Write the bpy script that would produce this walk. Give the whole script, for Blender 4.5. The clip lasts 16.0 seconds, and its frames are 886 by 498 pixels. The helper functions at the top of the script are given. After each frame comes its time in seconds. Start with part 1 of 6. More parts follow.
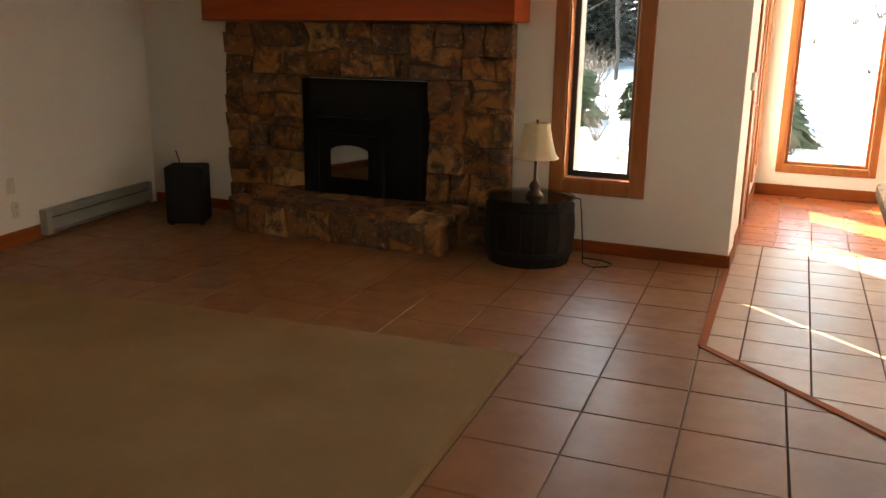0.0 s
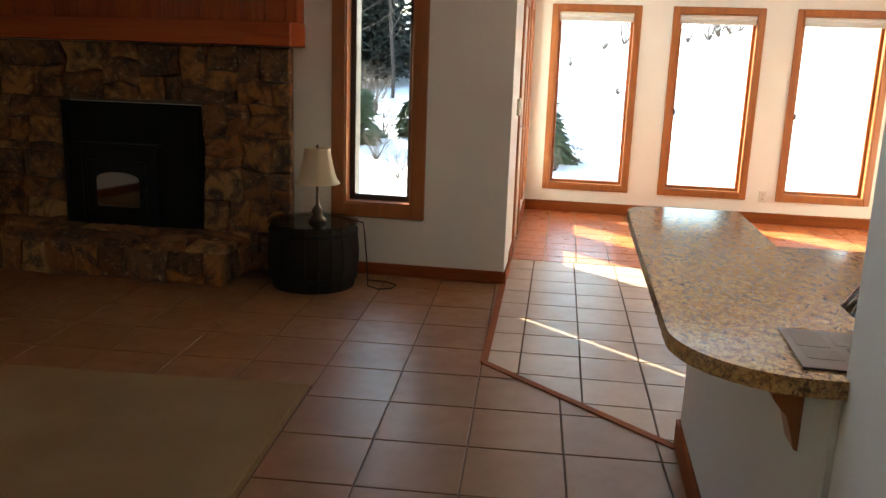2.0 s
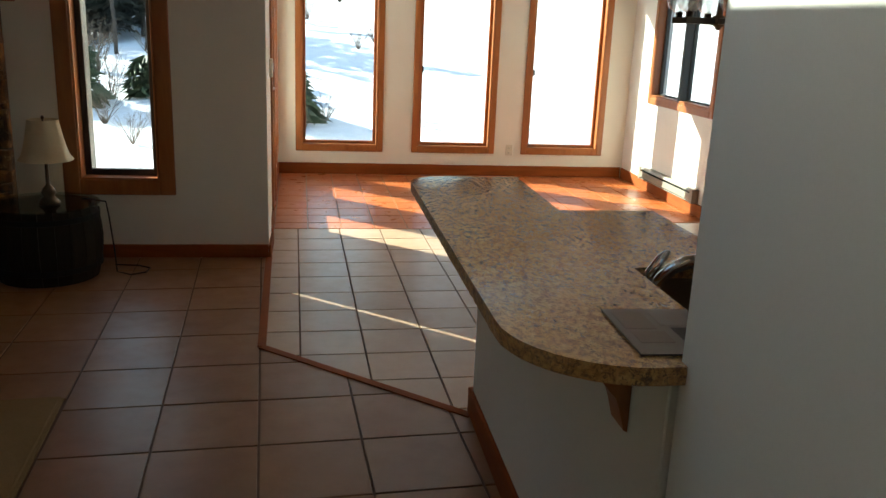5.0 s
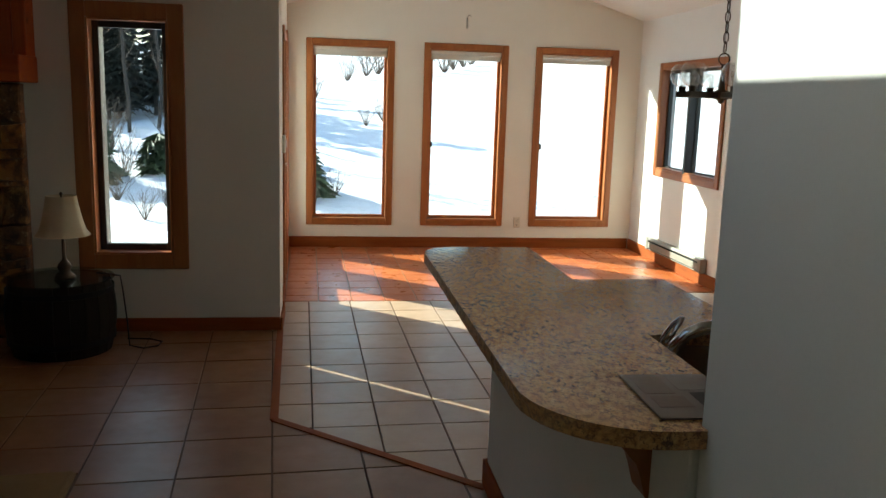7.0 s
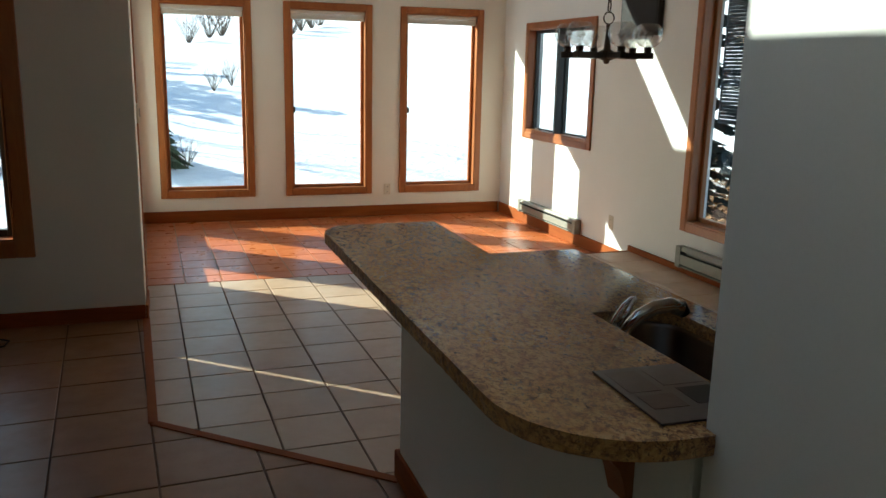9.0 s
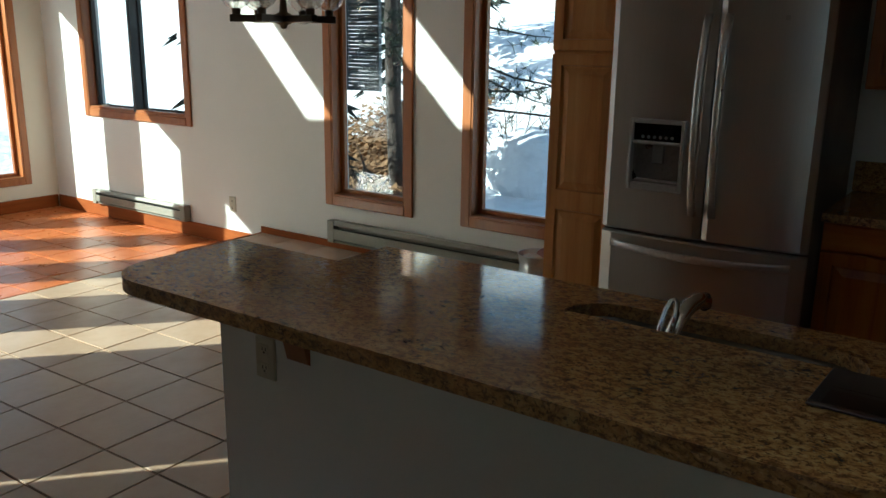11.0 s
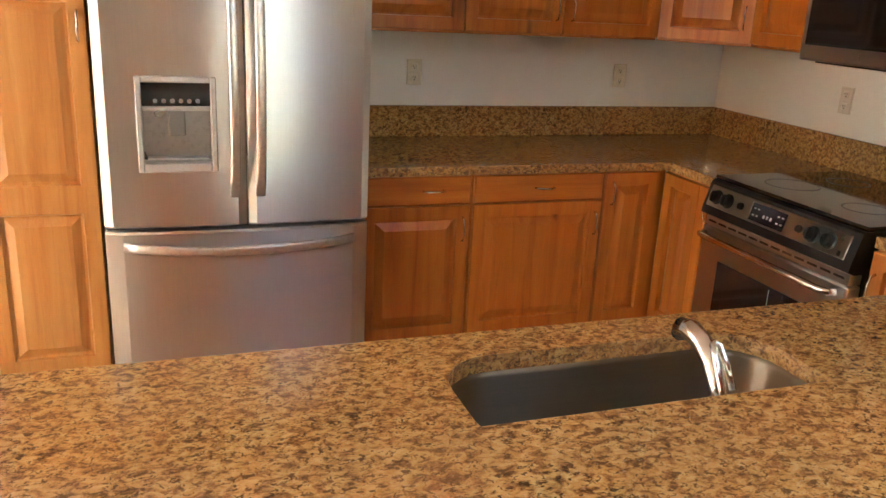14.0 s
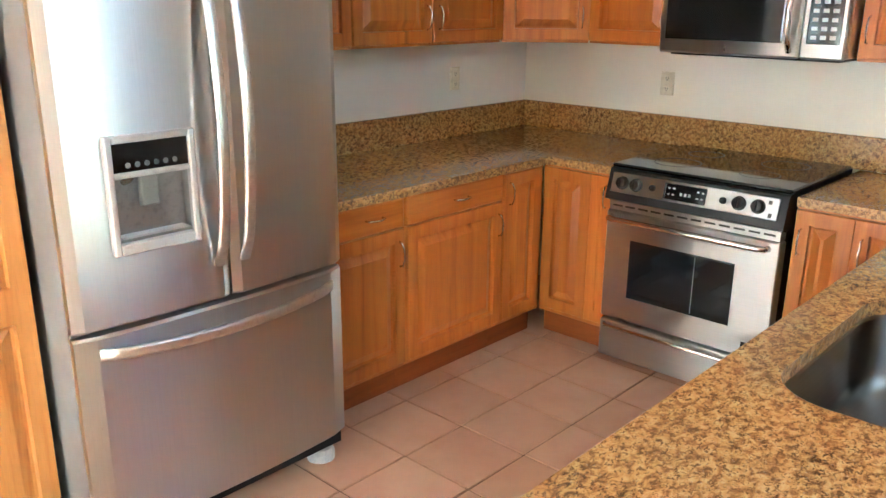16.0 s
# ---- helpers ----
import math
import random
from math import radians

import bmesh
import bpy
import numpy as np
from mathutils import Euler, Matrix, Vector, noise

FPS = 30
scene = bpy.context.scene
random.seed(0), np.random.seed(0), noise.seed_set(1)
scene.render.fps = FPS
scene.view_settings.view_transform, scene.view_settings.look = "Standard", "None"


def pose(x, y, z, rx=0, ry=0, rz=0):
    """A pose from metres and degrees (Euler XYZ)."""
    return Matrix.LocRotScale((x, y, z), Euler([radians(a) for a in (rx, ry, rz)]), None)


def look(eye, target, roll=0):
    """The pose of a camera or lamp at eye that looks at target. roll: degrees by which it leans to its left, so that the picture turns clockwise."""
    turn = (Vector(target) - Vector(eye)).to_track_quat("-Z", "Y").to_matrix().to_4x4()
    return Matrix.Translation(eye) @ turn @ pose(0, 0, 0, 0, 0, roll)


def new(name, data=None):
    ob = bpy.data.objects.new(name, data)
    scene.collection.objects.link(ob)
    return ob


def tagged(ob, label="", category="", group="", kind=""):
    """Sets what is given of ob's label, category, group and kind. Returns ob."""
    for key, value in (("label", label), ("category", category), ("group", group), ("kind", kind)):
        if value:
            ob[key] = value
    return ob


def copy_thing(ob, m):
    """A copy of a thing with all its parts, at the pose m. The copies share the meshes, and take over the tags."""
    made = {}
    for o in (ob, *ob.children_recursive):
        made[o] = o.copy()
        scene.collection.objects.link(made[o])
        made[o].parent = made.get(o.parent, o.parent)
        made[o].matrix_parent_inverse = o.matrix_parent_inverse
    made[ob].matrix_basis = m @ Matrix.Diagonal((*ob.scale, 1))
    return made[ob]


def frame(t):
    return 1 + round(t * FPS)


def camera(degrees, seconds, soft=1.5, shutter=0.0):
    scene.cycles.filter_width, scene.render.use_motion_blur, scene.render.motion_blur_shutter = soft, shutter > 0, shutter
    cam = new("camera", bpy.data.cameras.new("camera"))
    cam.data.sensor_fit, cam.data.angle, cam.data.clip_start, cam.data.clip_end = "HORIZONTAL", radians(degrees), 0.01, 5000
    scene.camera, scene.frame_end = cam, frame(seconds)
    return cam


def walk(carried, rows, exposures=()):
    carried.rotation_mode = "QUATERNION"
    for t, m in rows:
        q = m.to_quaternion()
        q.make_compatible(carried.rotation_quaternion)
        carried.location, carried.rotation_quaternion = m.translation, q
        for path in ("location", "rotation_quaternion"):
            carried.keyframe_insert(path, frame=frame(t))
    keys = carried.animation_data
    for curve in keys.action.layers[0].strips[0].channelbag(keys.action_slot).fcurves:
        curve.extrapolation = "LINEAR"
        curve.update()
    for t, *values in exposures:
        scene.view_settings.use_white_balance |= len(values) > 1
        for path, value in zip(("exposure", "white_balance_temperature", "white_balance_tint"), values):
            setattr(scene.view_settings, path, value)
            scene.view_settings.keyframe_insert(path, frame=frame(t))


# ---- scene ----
cam = camera(56.7, 16.0)
PATH = [
    (0, (0.115, 0.207, 1.464), (-0.683, 1.974, 0.976), 0.9),
    (0.5, (0.137, 0.163, 1.499), (-0.522, 2.003, 1.076), 1.2),
    (1, (0.131, 0.188, 1.515), (-0.379, 2.074, 1.089), 1.9),
    (1.5, (0.118, 0.199, 1.527), (-0.312, 2.102, 1.087), 1.8),
    (2, (0.117, 0.208, 1.533), (-0.189, 2.134, 1.092), 2.0),
    (2.5, (0.125, 0.22, 1.541), (-0.026, 2.168, 1.114), 2.2),
    (3, (0.119, 0.265, 1.546), (0.058, 2.214, 1.102), 2.5),
    (3.5, (0.092, 0.398, 1.549), (0.092, 2.345, 1.093), 0.1),
    (4, (0.07, 0.468, 1.544), (0.236, 2.407, 1.083), 0.9),
    (4.5, (0.016, 0.451, 1.57), (0.257, 2.37, 1.062), 1.6),
    (4.7, (-0.013, 0.438, 1.571), (0.267, 2.347, 1.045), 2.3),
    (6.8, (-0.063, 0.375, 1.565), (0.301, 2.294, 1.136), 2.0),
    (7, (-0.063, 0.385, 1.567), (0.228, 2.332, 1.215), 1.8),
    (7.5, (-0.08, 0.393, 1.571), (0.053, 2.355, 1.208), 1.5),
    (8, (-0.1, 0.414, 1.573), (0.11, 2.357, 1.145), 1.7),
    (8.2, (-0.103, 0.449, 1.555), (0.177, 2.384, 1.132), 1.4),
    (10.3, (-0.579, 1.365, 1.581), (0.641, 2.89, 1.149), 0.2),
    (10.5, (-0.656, 1.496, 1.566), (0.647, 2.952, 1.137), -0.6),
    (11, (-0.773, 1.783, 1.557), (0.81, 2.903, 1.067), 0.8),
    (11.5, (-0.794, 2.035, 1.562), (0.946, 2.902, 1.094), 1.6),
    (12, (-0.692, 2.322, 1.55), (1.147, 2.931, 1.049), 1.9),
    (12.5, (-0.594, 2.621, 1.554), (1.313, 2.853, 1.0), 1.3),
    (13, (-0.423, 2.824, 1.534), (1.51, 2.728, 1.029), 2.5),
    (13.5, (-0.241, 2.893, 1.566), (1.649, 2.574, 0.993), 2.0),
    (14, (-0.133, 3.165, 1.549), (1.664, 2.521, 0.95), 3.0),
    (14.5, (0.091, 3.416, 1.556), (1.788, 2.527, 0.982), 4.6),
    (15, (0.299, 3.664, 1.552), (1.85, 2.547, 0.96), 4.5),
    (15.5, (0.505, 3.982, 1.597), (1.943, 2.748, 0.957), 3.5),
    (16, (0.686, 4.139, 1.583), (1.986, 2.736, 0.998), 0.5),
]
EXPOSURES = [
    (0.0, 3.35, 7900, 3), (1.5, 2.95, 6950, 0), (3.0, 2.35, 6650, -6), (4.5, 1.9, 6650, -8), (7.0, 1.5, 6350, -8), (8.2, 1.35, 6250, -9), (10.3, 1.1, 5950, -11), (11.0, 1.1, 5850, -12), (11.5, 1.25, 5850, -11),
    (12.0, 1.65, 6050, -8), (12.5, 2.2, 6650, 1), (13.0, 2.85, 7700, 13), (13.5, 3.9, 7800, 10), (14.0, 4.75, 7100, 2), (15.0, 5.4, 6000, -6), (16.0, 5.4, 5600, -10),
]
walk(cam, [(t, look(eye, target, roll)) for t, eye, target, roll in PATH], EXPOSURES)

# ---- daylight ----
SUN_EAST, SUN_SOUTH, SUN_FALL = 0.76, 0.65, 0.455
SUN_DIR = Vector((SUN_EAST, -SUN_SOUTH, -SUN_FALL)).normalized()
world = bpy.data.worlds.new("daylight")
scene.world = world
world.use_nodes = True
wn = world.node_tree
sky = wn.nodes.new("ShaderNodeTexSky")
sky.sky_type = 'NISHITA'
sky.sun_disc = False
sky.sun_elevation = radians(24.5)
sky.sun_rotation = radians(-49.5)
wn.links.new(sky.outputs[0], wn.nodes["Background"].inputs[0])
wn.nodes["Background"].inputs[1].default_value = 0.12
sun_data = bpy.data.lights.new("sun", 'SUN')
sun_data.energy, sun_data.angle, sun_data.color = 5.0, radians(0.5), (1.0, 0.96, 0.9)
sun = new("sun", sun_data)
sun.matrix_world = look((-20, 25, 25), Vector((-20, 25, 25)) + SUN_DIR)


# ---- materials ----


def nodes_of(name):
    m = bpy.data.materials.new(name)
    m.use_nodes = True
    t = m.node_tree
    return m, t, t.nodes["Principled BSDF"]


def coords(t, stretch=(1, 1, 1), shuffle=True, turn=(0, 0, 0)):
    """Object coordinates, stretched, and shifted from object to object."""
    tc = t.nodes.new("ShaderNodeTexCoord")
    mp = t.nodes.new("ShaderNodeMapping")
    mp.inputs["Scale"].default_value = stretch
    mp.inputs["Rotation"].default_value = turn
    t.links.new(tc.outputs["Object"], mp.inputs["Vector"])
    if not shuffle:
        return mp.outputs[0]
    oi = t.nodes.new("ShaderNodeObjectInfo")
    sc = t.nodes.new("ShaderNodeVectorMath")
    sc.operation = 'MULTIPLY_ADD'
    sc.inputs[0].default_value = (37, 23, 41)
    t.links.new(oi.outputs["Random"], sc.inputs[1])
    t.links.new(mp.outputs[0], sc.inputs[2])
    return sc.outputs[0]


def noise_of(t, vec, scale, detail=4, rough=0.55, distort=0.0):
    n = t.nodes.new("ShaderNodeTexNoise")
    n.inputs["Scale"].default_value, n.inputs["Detail"].default_value = scale, detail
    n.inputs["Roughness"].default_value, n.inputs["Distortion"].default_value = rough, distort
    t.links.new(vec, n.inputs["Vector"])
    return n.outputs["Fac"]


def ramp_of(t, fac, stops):
    r = t.nodes.new("ShaderNodeValToRGB")
    e = r.color_ramp.elements
    while len(e) < len(stops):
        e.new(0.5)
    for el, (p, c) in zip(e, stops):
        el.position, el.color = p, (*c, 1) if len(c) == 3 else c
    t.links.new(fac, r.inputs[0])
    return r.outputs[0]


def mix_of(t, a, b, fac, mode='MIX'):
    m = t.nodes.new("ShaderNodeMix")
    m.data_type, m.blend_type = 'RGBA', mode
    for i, v in ((0, fac), (6, a), (7, b)):
        if isinstance(v, (int, float)):
            m.inputs[i].default_value = v
        elif isinstance(v, tuple):
            m.inputs[i].default_value = (*v, 1)
        else:
            t.links.new(v, m.inputs[i])
    return m.outputs[2]


def bump_of(t, bsdf, height, strength, distance=0.01):
    b = t.nodes.new("ShaderNodeBump")
    b.inputs["Strength"].default_value, b.inputs["Distance"].default_value = strength, distance
    t.links.new(height, b.inputs["Height"])
    t.links.new(b.outputs[0], bsdf.inputs["Normal"])


def grey(v):
    return (v, v, v)


def surface(name, c1, c2, scale=6.0, rough=0.6, metal=0.0, fine=60.0, bump=0.1, dist=0.004, stretch=(1, 1, 1), rough_var=0.1, each=0.0, spec=0.5, speck=0.6):
    """A plain material: two colours mixed at a coarse and a fine scale, uneven gloss, fine relief."""
    m, t, b = nodes_of(name)
    v = coords(t, stretch)
    big, small = noise_of(t, v, scale, 4), noise_of(t, v, fine, 3)
    col = mix_of(t, c1, c2, ramp_of(t, big, ((0.3, grey(0)), (0.7, grey(1)))))
    col = mix_of(t, col, tuple(x * 0.72 for x in c2), ramp_of(t, small, ((0.5, grey(0)), (0.8, grey(speck)))))
    if each:
        oi = t.nodes.new("ShaderNodeObjectInfo")
        col = mix_of(t, col, ramp_of(t, oi.outputs["Random"], ((0, grey(1 - each)), (1, grey(1.0)))), 1.0, 'MULTIPLY')
    t.links.new(col, b.inputs["Base Color"])
    t.links.new(ramp_of(t, big, ((0.2, grey(max(0.02, rough - rough_var))), (0.8, grey(min(1, rough + rough_var))))), b.inputs["Roughness"])
    b.inputs["Metallic"].default_value = metal
    b.inputs["Specular IOR Level"].default_value = spec
    if bump:
        bump_of(t, b, small, bump, dist)
    return m


def wood(name, dark, mid, light, grain=(9, 9, 0.55), rough=0.38, each=0.18, knots=True, spec=0.5):
    """Varnished wood with its grain along the axis that is stretched least."""
    m, t, b = nodes_of(name)
    v = coords(t, grain)
    wav = noise_of(t, v, 1.6, 5, 0.6, 1.2)
    fine = noise_of(t, v, 14, 3, 0.7)
    col = ramp_of(t, wav, ((0.2, dark), (0.46, mid), (0.8, light)))
    col = mix_of(t, col, tuple(c * 0.6 for c in dark), ramp_of(t, fine, ((0.52, grey(0)), (0.85, grey(0.32)))))
    if knots:
        v2 = coords(t, tuple(g * 0.35 for g in grain))
        vor = t.nodes.new("ShaderNodeTexVoronoi")
        vor.inputs["Scale"].default_value = 1.7
        t.links.new(v2, vor.inputs["Vector"])
        col = mix_of(t, col, tuple(c * 0.4 for c in dark), ramp_of(t, vor.outputs["Distance"], ((0.03, grey(0.85)), (0.1, grey(0)))))
    oi = t.nodes.new("ShaderNodeObjectInfo")
    col = mix_of(t, col, ramp_of(t, oi.outputs["Random"], ((0, grey(1 - each)), (1, grey(1.0)))), 1.0, 'MULTIPLY')
    t.links.new(col, b.inputs["Base Color"])
    t.links.new(ramp_of(t, wav, ((0.2, grey(rough - 0.08)), (0.8, grey(rough + 0.1)))), b.inputs["Roughness"])
    b.inputs["Specular IOR Level"].default_value = spec
    bump_of(t, b, fine, 0.12, 0.002)
    return m


def granite(name, rough=0.1, relief=0.015):
    """Polished speckled granite: gold and tan patches with dark brown and black flecks."""
    m, t, b = nodes_of(name)
    v = coords(t, shuffle=False, turn=(0.2, 0.1, 0.6), stretch=(1, 0.72, 1))
    patch, blot = noise_of(t, v, 66, 5, 0.62, 0.6), noise_of(t, v, 120, 4, 0.66, 0.9)
    fleck, pale = noise_of(t, v, 210, 3, 0.6), noise_of(t, v, 9, 3)
    col = ramp_of(t, patch, ((0.34, (0.07, 0.034, 0.014)), (0.43, (0.26, 0.125, 0.042)), (0.51, (0.46, 0.25, 0.082)), (0.66, (0.57, 0.37, 0.15))))
    col = mix_of(t, col, (0.045, 0.023, 0.012), ramp_of(t, blot, ((0.53, grey(0)), (0.595, grey(0.93)))))
    col = mix_of(t, col, (0.62, 0.5, 0.32), ramp_of(t, fleck, ((0.6, grey(0)), (0.72, grey(0.38)))))
    col = mix_of(t, col, (0.42, 0.2, 0.07), ramp_of(t, pale, ((0.42, grey(0.28)), (0.7, grey(0)))))
    t.links.new(col, b.inputs["Base Color"])
    b.inputs["Roughness"].default_value = rough
    bump_of(t, b, fleck, relief, 0.001)
    return m


def tile_clay(name, c1, c2, stain, rough):
    m, t, b = nodes_of(name)
    v = coords(t)
    big, mid, fine = noise_of(t, v, 2.6, 4), noise_of(t, v, 9, 5, 0.6), noise_of(t, v, 90, 3)
    col = mix_of(t, c1, c2, ramp_of(t, big, ((0.3, grey(0)), (0.72, grey(1)))))
    col = mix_of(t, col, stain, ramp_of(t, mid, ((0.45, grey(0)), (0.85, grey(0.35)))))
    oi = t.nodes.new("ShaderNodeObjectInfo")
    col = mix_of(t, col, ramp_of(t, oi.outputs["Random"], ((0, grey(0.91)), (1, grey(1.0)))), 1.0, 'MULTIPLY')
    t.links.new(col, b.inputs["Base Color"])
    t.links.new(ramp_of(t, mid, ((0.25, grey(rough - 0.07)), (0.8, grey(rough + 0.14)))), b.inputs["Roughness"])
    bump_of(t, b, mix_of(t, mid, fine, 0.35), 0.09, 0.004)
    return m


def steel(name, base=(0.6, 0.605, 0.6), rough=0.3, along=(60, 60, 0.8), turn=0.25):
    """Brushed stainless steel, whose gloss is drawn out across the brushing."""
    m, t, b = nodes_of(name)
    brush = noise_of(t, coords(t, along), 6, 3, 0.6)
    t.links.new(mix_of(t, base, tuple(c * 0.84 for c in base), brush), b.inputs["Base Color"])
    t.links.new(ramp_of(t, brush, ((0.2, grey(rough - 0.03)), (0.8, grey(rough + 0.03)))), b.inputs["Roughness"])
    b.inputs["Metallic"].default_value = 1.0
    tan = t.nodes.new("ShaderNodeTangent")
    tan.direction_type, tan.axis = 'RADIAL', 'Z'
    t.links.new(tan.outputs[0], b.inputs["Tangent"])
    b.inputs["Anisotropic"].default_value = 0.95
    b.inputs["Anisotropic Rotation"].default_value = turn
    return m


def clear_glass(name, tint=(1, 1, 1), gloss=0.0, rim=4.0, least=0.025):
    m = bpy.data.materials.new(name)
    m.use_nodes = True
    t = m.node_tree
    t.nodes.remove(t.nodes["Principled BSDF"])
    tr, gl, lw, pw, fr, mx = (t.nodes.new("ShaderNode" + k) for k in ("BsdfTransparent", "BsdfGlossy", "LayerWeight", "Math", "Math", "MixShader"))
    pw.operation, fr.operation = 'POWER', 'MULTIPLY_ADD'
    pw.inputs[1].default_value = rim
    fr.inputs[1].default_value, fr.inputs[2].default_value = 0.7, least
    t.links.new(lw.outputs["Facing"], pw.inputs[0])
    t.links.new(pw.outputs[0], fr.inputs[0])
    tr.inputs[0].default_value = (*tint, 1)
    gl.inputs["Roughness"].default_value = gloss
    for a, i in ((fr.outputs[0], 0), (tr.outputs[0], 1), (gl.outputs[0], 2)):
        t.links.new(a, mx.inputs[i])
    t.links.new(mx.outputs[0], t.nodes["Material Output"].inputs[0])
    return m


M = {}
M["plaster"] = surface("white_wall_plaster", (0.8, 0.765, 0.67), (0.75, 0.71, 0.615), 1.2, 0.75, fine=140, bump=0.07, dist=0.002, speck=0.08)
M["plaster_cool"] = surface("white_kitchen_plaster", (0.82, 0.81, 0.775), (0.77, 0.76, 0.72), 1.2, 0.75, fine=140, bump=0.07, dist=0.002, speck=0.08)
M["ceiling"] = surface("ceiling_plaster", (0.83, 0.81, 0.75), (0.78, 0.76, 0.7), 1.5, 0.85, fine=120, bump=0.25, dist=0.003)
M["granite"] = granite("speckled_granite")
M["granite_edge"] = granite("chiselled_granite", 0.42, 0.5)
M["cab"] = wood("honey_alder_wood", (0.33, 0.08, 0.009), (0.52, 0.155, 0.019), (0.64, 0.24, 0.042), (8, 8, 0.5), each=0.26)
M["cab_h"] = wood("honey_alder_wood_across", (0.33, 0.08, 0.009), (0.52, 0.155, 0.019), (0.64, 0.24, 0.042), (0.5, 0.5, 9))
# lit copy of the alder: window light on the pantry put into its colour
M["cab_lit"] = wood("lit_alder_wood", (0.42, 0.135, 0.026), (0.58, 0.25, 0.066), (0.68, 0.345, 0.115), (8, 8, 0.5))
M["trim"] = wood("reddish_window_wood", (0.26, 0.075, 0.018), (0.36, 0.12, 0.03), (0.45, 0.17, 0.05), (7, 7, 0.8), knots=False)
M["base"] = wood("reddish_baseboard_wood", (0.19, 0.045, 0.011), (0.28, 0.075, 0.018), (0.35, 0.105, 0.026), (0.7, 0.7, 9), 0.6, knots=False, spec=0.1)
M["mantel"] = wood("red_cedar_wood", (0.27, 0.032, 0.004), (0.42, 0.068, 0.007), (0.52, 0.12, 0.014), (0.5, 6, 6), 0.55, spec=0.3)
M["plank"] = wood("red_cedar_plank_wood", (0.25, 0.036, 0.005), (0.38, 0.07, 0.009), (0.5, 0.125, 0.018), (7, 7, 0.5), 0.5, spec=0.3)
M["tile_p"] = tile_clay("pale_clay_tile", (0.46, 0.32, 0.21), (0.54, 0.39, 0.27), (0.38, 0.25, 0.155), 0.34)
M["tile_k"] = tile_clay("pinkish_clay_tile", (0.46, 0.26, 0.165), (0.53, 0.32, 0.21), (0.39, 0.205, 0.125), 0.36)
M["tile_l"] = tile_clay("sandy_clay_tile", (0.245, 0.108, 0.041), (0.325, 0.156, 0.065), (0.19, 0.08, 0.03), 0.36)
M["tile_o"] = tile_clay("orange_terracotta_tile", (0.5, 0.13, 0.035), (0.58, 0.18, 0.05), (0.42, 0.09, 0.025), 0.3)
M["grout_d"] = surface("dark_grout", (0.13, 0.07, 0.04), (0.18, 0.1, 0.06), 8, 0.9)
M["grout_p"] = surface("pale_grout", (0.5, 0.4, 0.32), (0.4, 0.31, 0.24), 8, 0.9)
M["carpet"] = surface("tan_carpet", (0.36, 0.235, 0.115), (0.29, 0.185, 0.085), 2.2, 0.95, fine=260, bump=0.9, dist=0.012, spec=0.1)
M["steel"] = steel("brushed_steel")
M["steel_h"] = steel("brushed_steel_across", along=(1, 1, 60))
# dark brown reflections inside the bowl are put into this steel's colour
M["sink"] = steel("reflection_toned_sink_steel", (0.24, 0.2, 0.155), 0.34, (30, 1, 30))
M["chrome"] = surface("satin_nickel", (0.72, 0.7, 0.66), (0.66, 0.64, 0.6), 5, 0.17, 1.0, bump=0)
M["satin"] = surface("satin_steel", (0.66, 0.66, 0.65), (0.6, 0.6, 0.59), 5, 0.34, 1.0, bump=0)
M["black"] = surface("black_enamel", (0.006, 0.006, 0.0065), (0.01, 0.0095, 0.009), 5, 0.4, bump=0.05, spec=0.35)
M["black_gloss"] = surface("black_glass", (0.008, 0.008, 0.009), (0.011, 0.011, 0.012), 4, 0.06, bump=0, rough_var=0.03)
M["iron"] = surface("black_cast_iron", (0.007, 0.006, 0.006), (0.012, 0.011, 0.01), 9, 0.6, fine=150, bump=0.3, spec=0.12)
M["dark_frame"] = surface("dark_bronze_sash", (0.03, 0.026, 0.024), (0.045, 0.04, 0.036), 6, 0.45, bump=0.05)
M["heater"] = surface("grey_beige_enamel", (0.3, 0.29, 0.24), (0.25, 0.24, 0.2), 3, 0.4, fine=120, bump=0.05)
M["plate"] = surface("ivory_plastic", (0.68, 0.63, 0.5), (0.62, 0.57, 0.45), 8, 0.4, bump=0.02)
M["hole"] = surface("dark_slot", (0.02, 0.018, 0.015), (0.03, 0.027, 0.02), 8, 0.7, bump=0)
M["fridge_side"] = surface("grey_fridge_enamel", (0.2, 0.2, 0.195), (0.17, 0.17, 0.165), 4, 0.42, fine=200, bump=0.1)
M["grey_plastic"] = surface("silver_grey_plastic", (0.46, 0.46, 0.46), (0.41, 0.41, 0.41), 5, 0.35, 0.2, bump=0.02)
M["recess"] = surface("dark_steel_lining", (0.3, 0.3, 0.3), (0.22, 0.22, 0.22), 4, 0.32, 0.8, bump=0.02)
M["linen"] = surface("cream_linen_shade", (0.66, 0.55, 0.36), (0.6, 0.49, 0.31), 5, 0.85, fine=220, bump=0.5)
M["bronze"] = surface("dark_bronze", (0.06, 0.04, 0.025), (0.09, 0.06, 0.04), 6, 0.35, 0.8, bump=0.08)
M["barrel"] = wood("dark_barrel_wood", (0.009, 0.006, 0.004), (0.016, 0.011, 0.007), (0.025, 0.017, 0.011), (8, 8, 0.6), 0.68, spec=0.12)
M["speaker"] = surface("black_vinyl", (0.008, 0.007, 0.006), (0.012, 0.01, 0.009), 5, 0.6, fine=160, bump=0.3, spec=0.25)
M["zinc"] = surface("galvanised_zinc", (0.78, 0.79, 0.8), (0.62, 0.63, 0.64), 14, 0.34, 0.6, fine=60, bump=0.03)
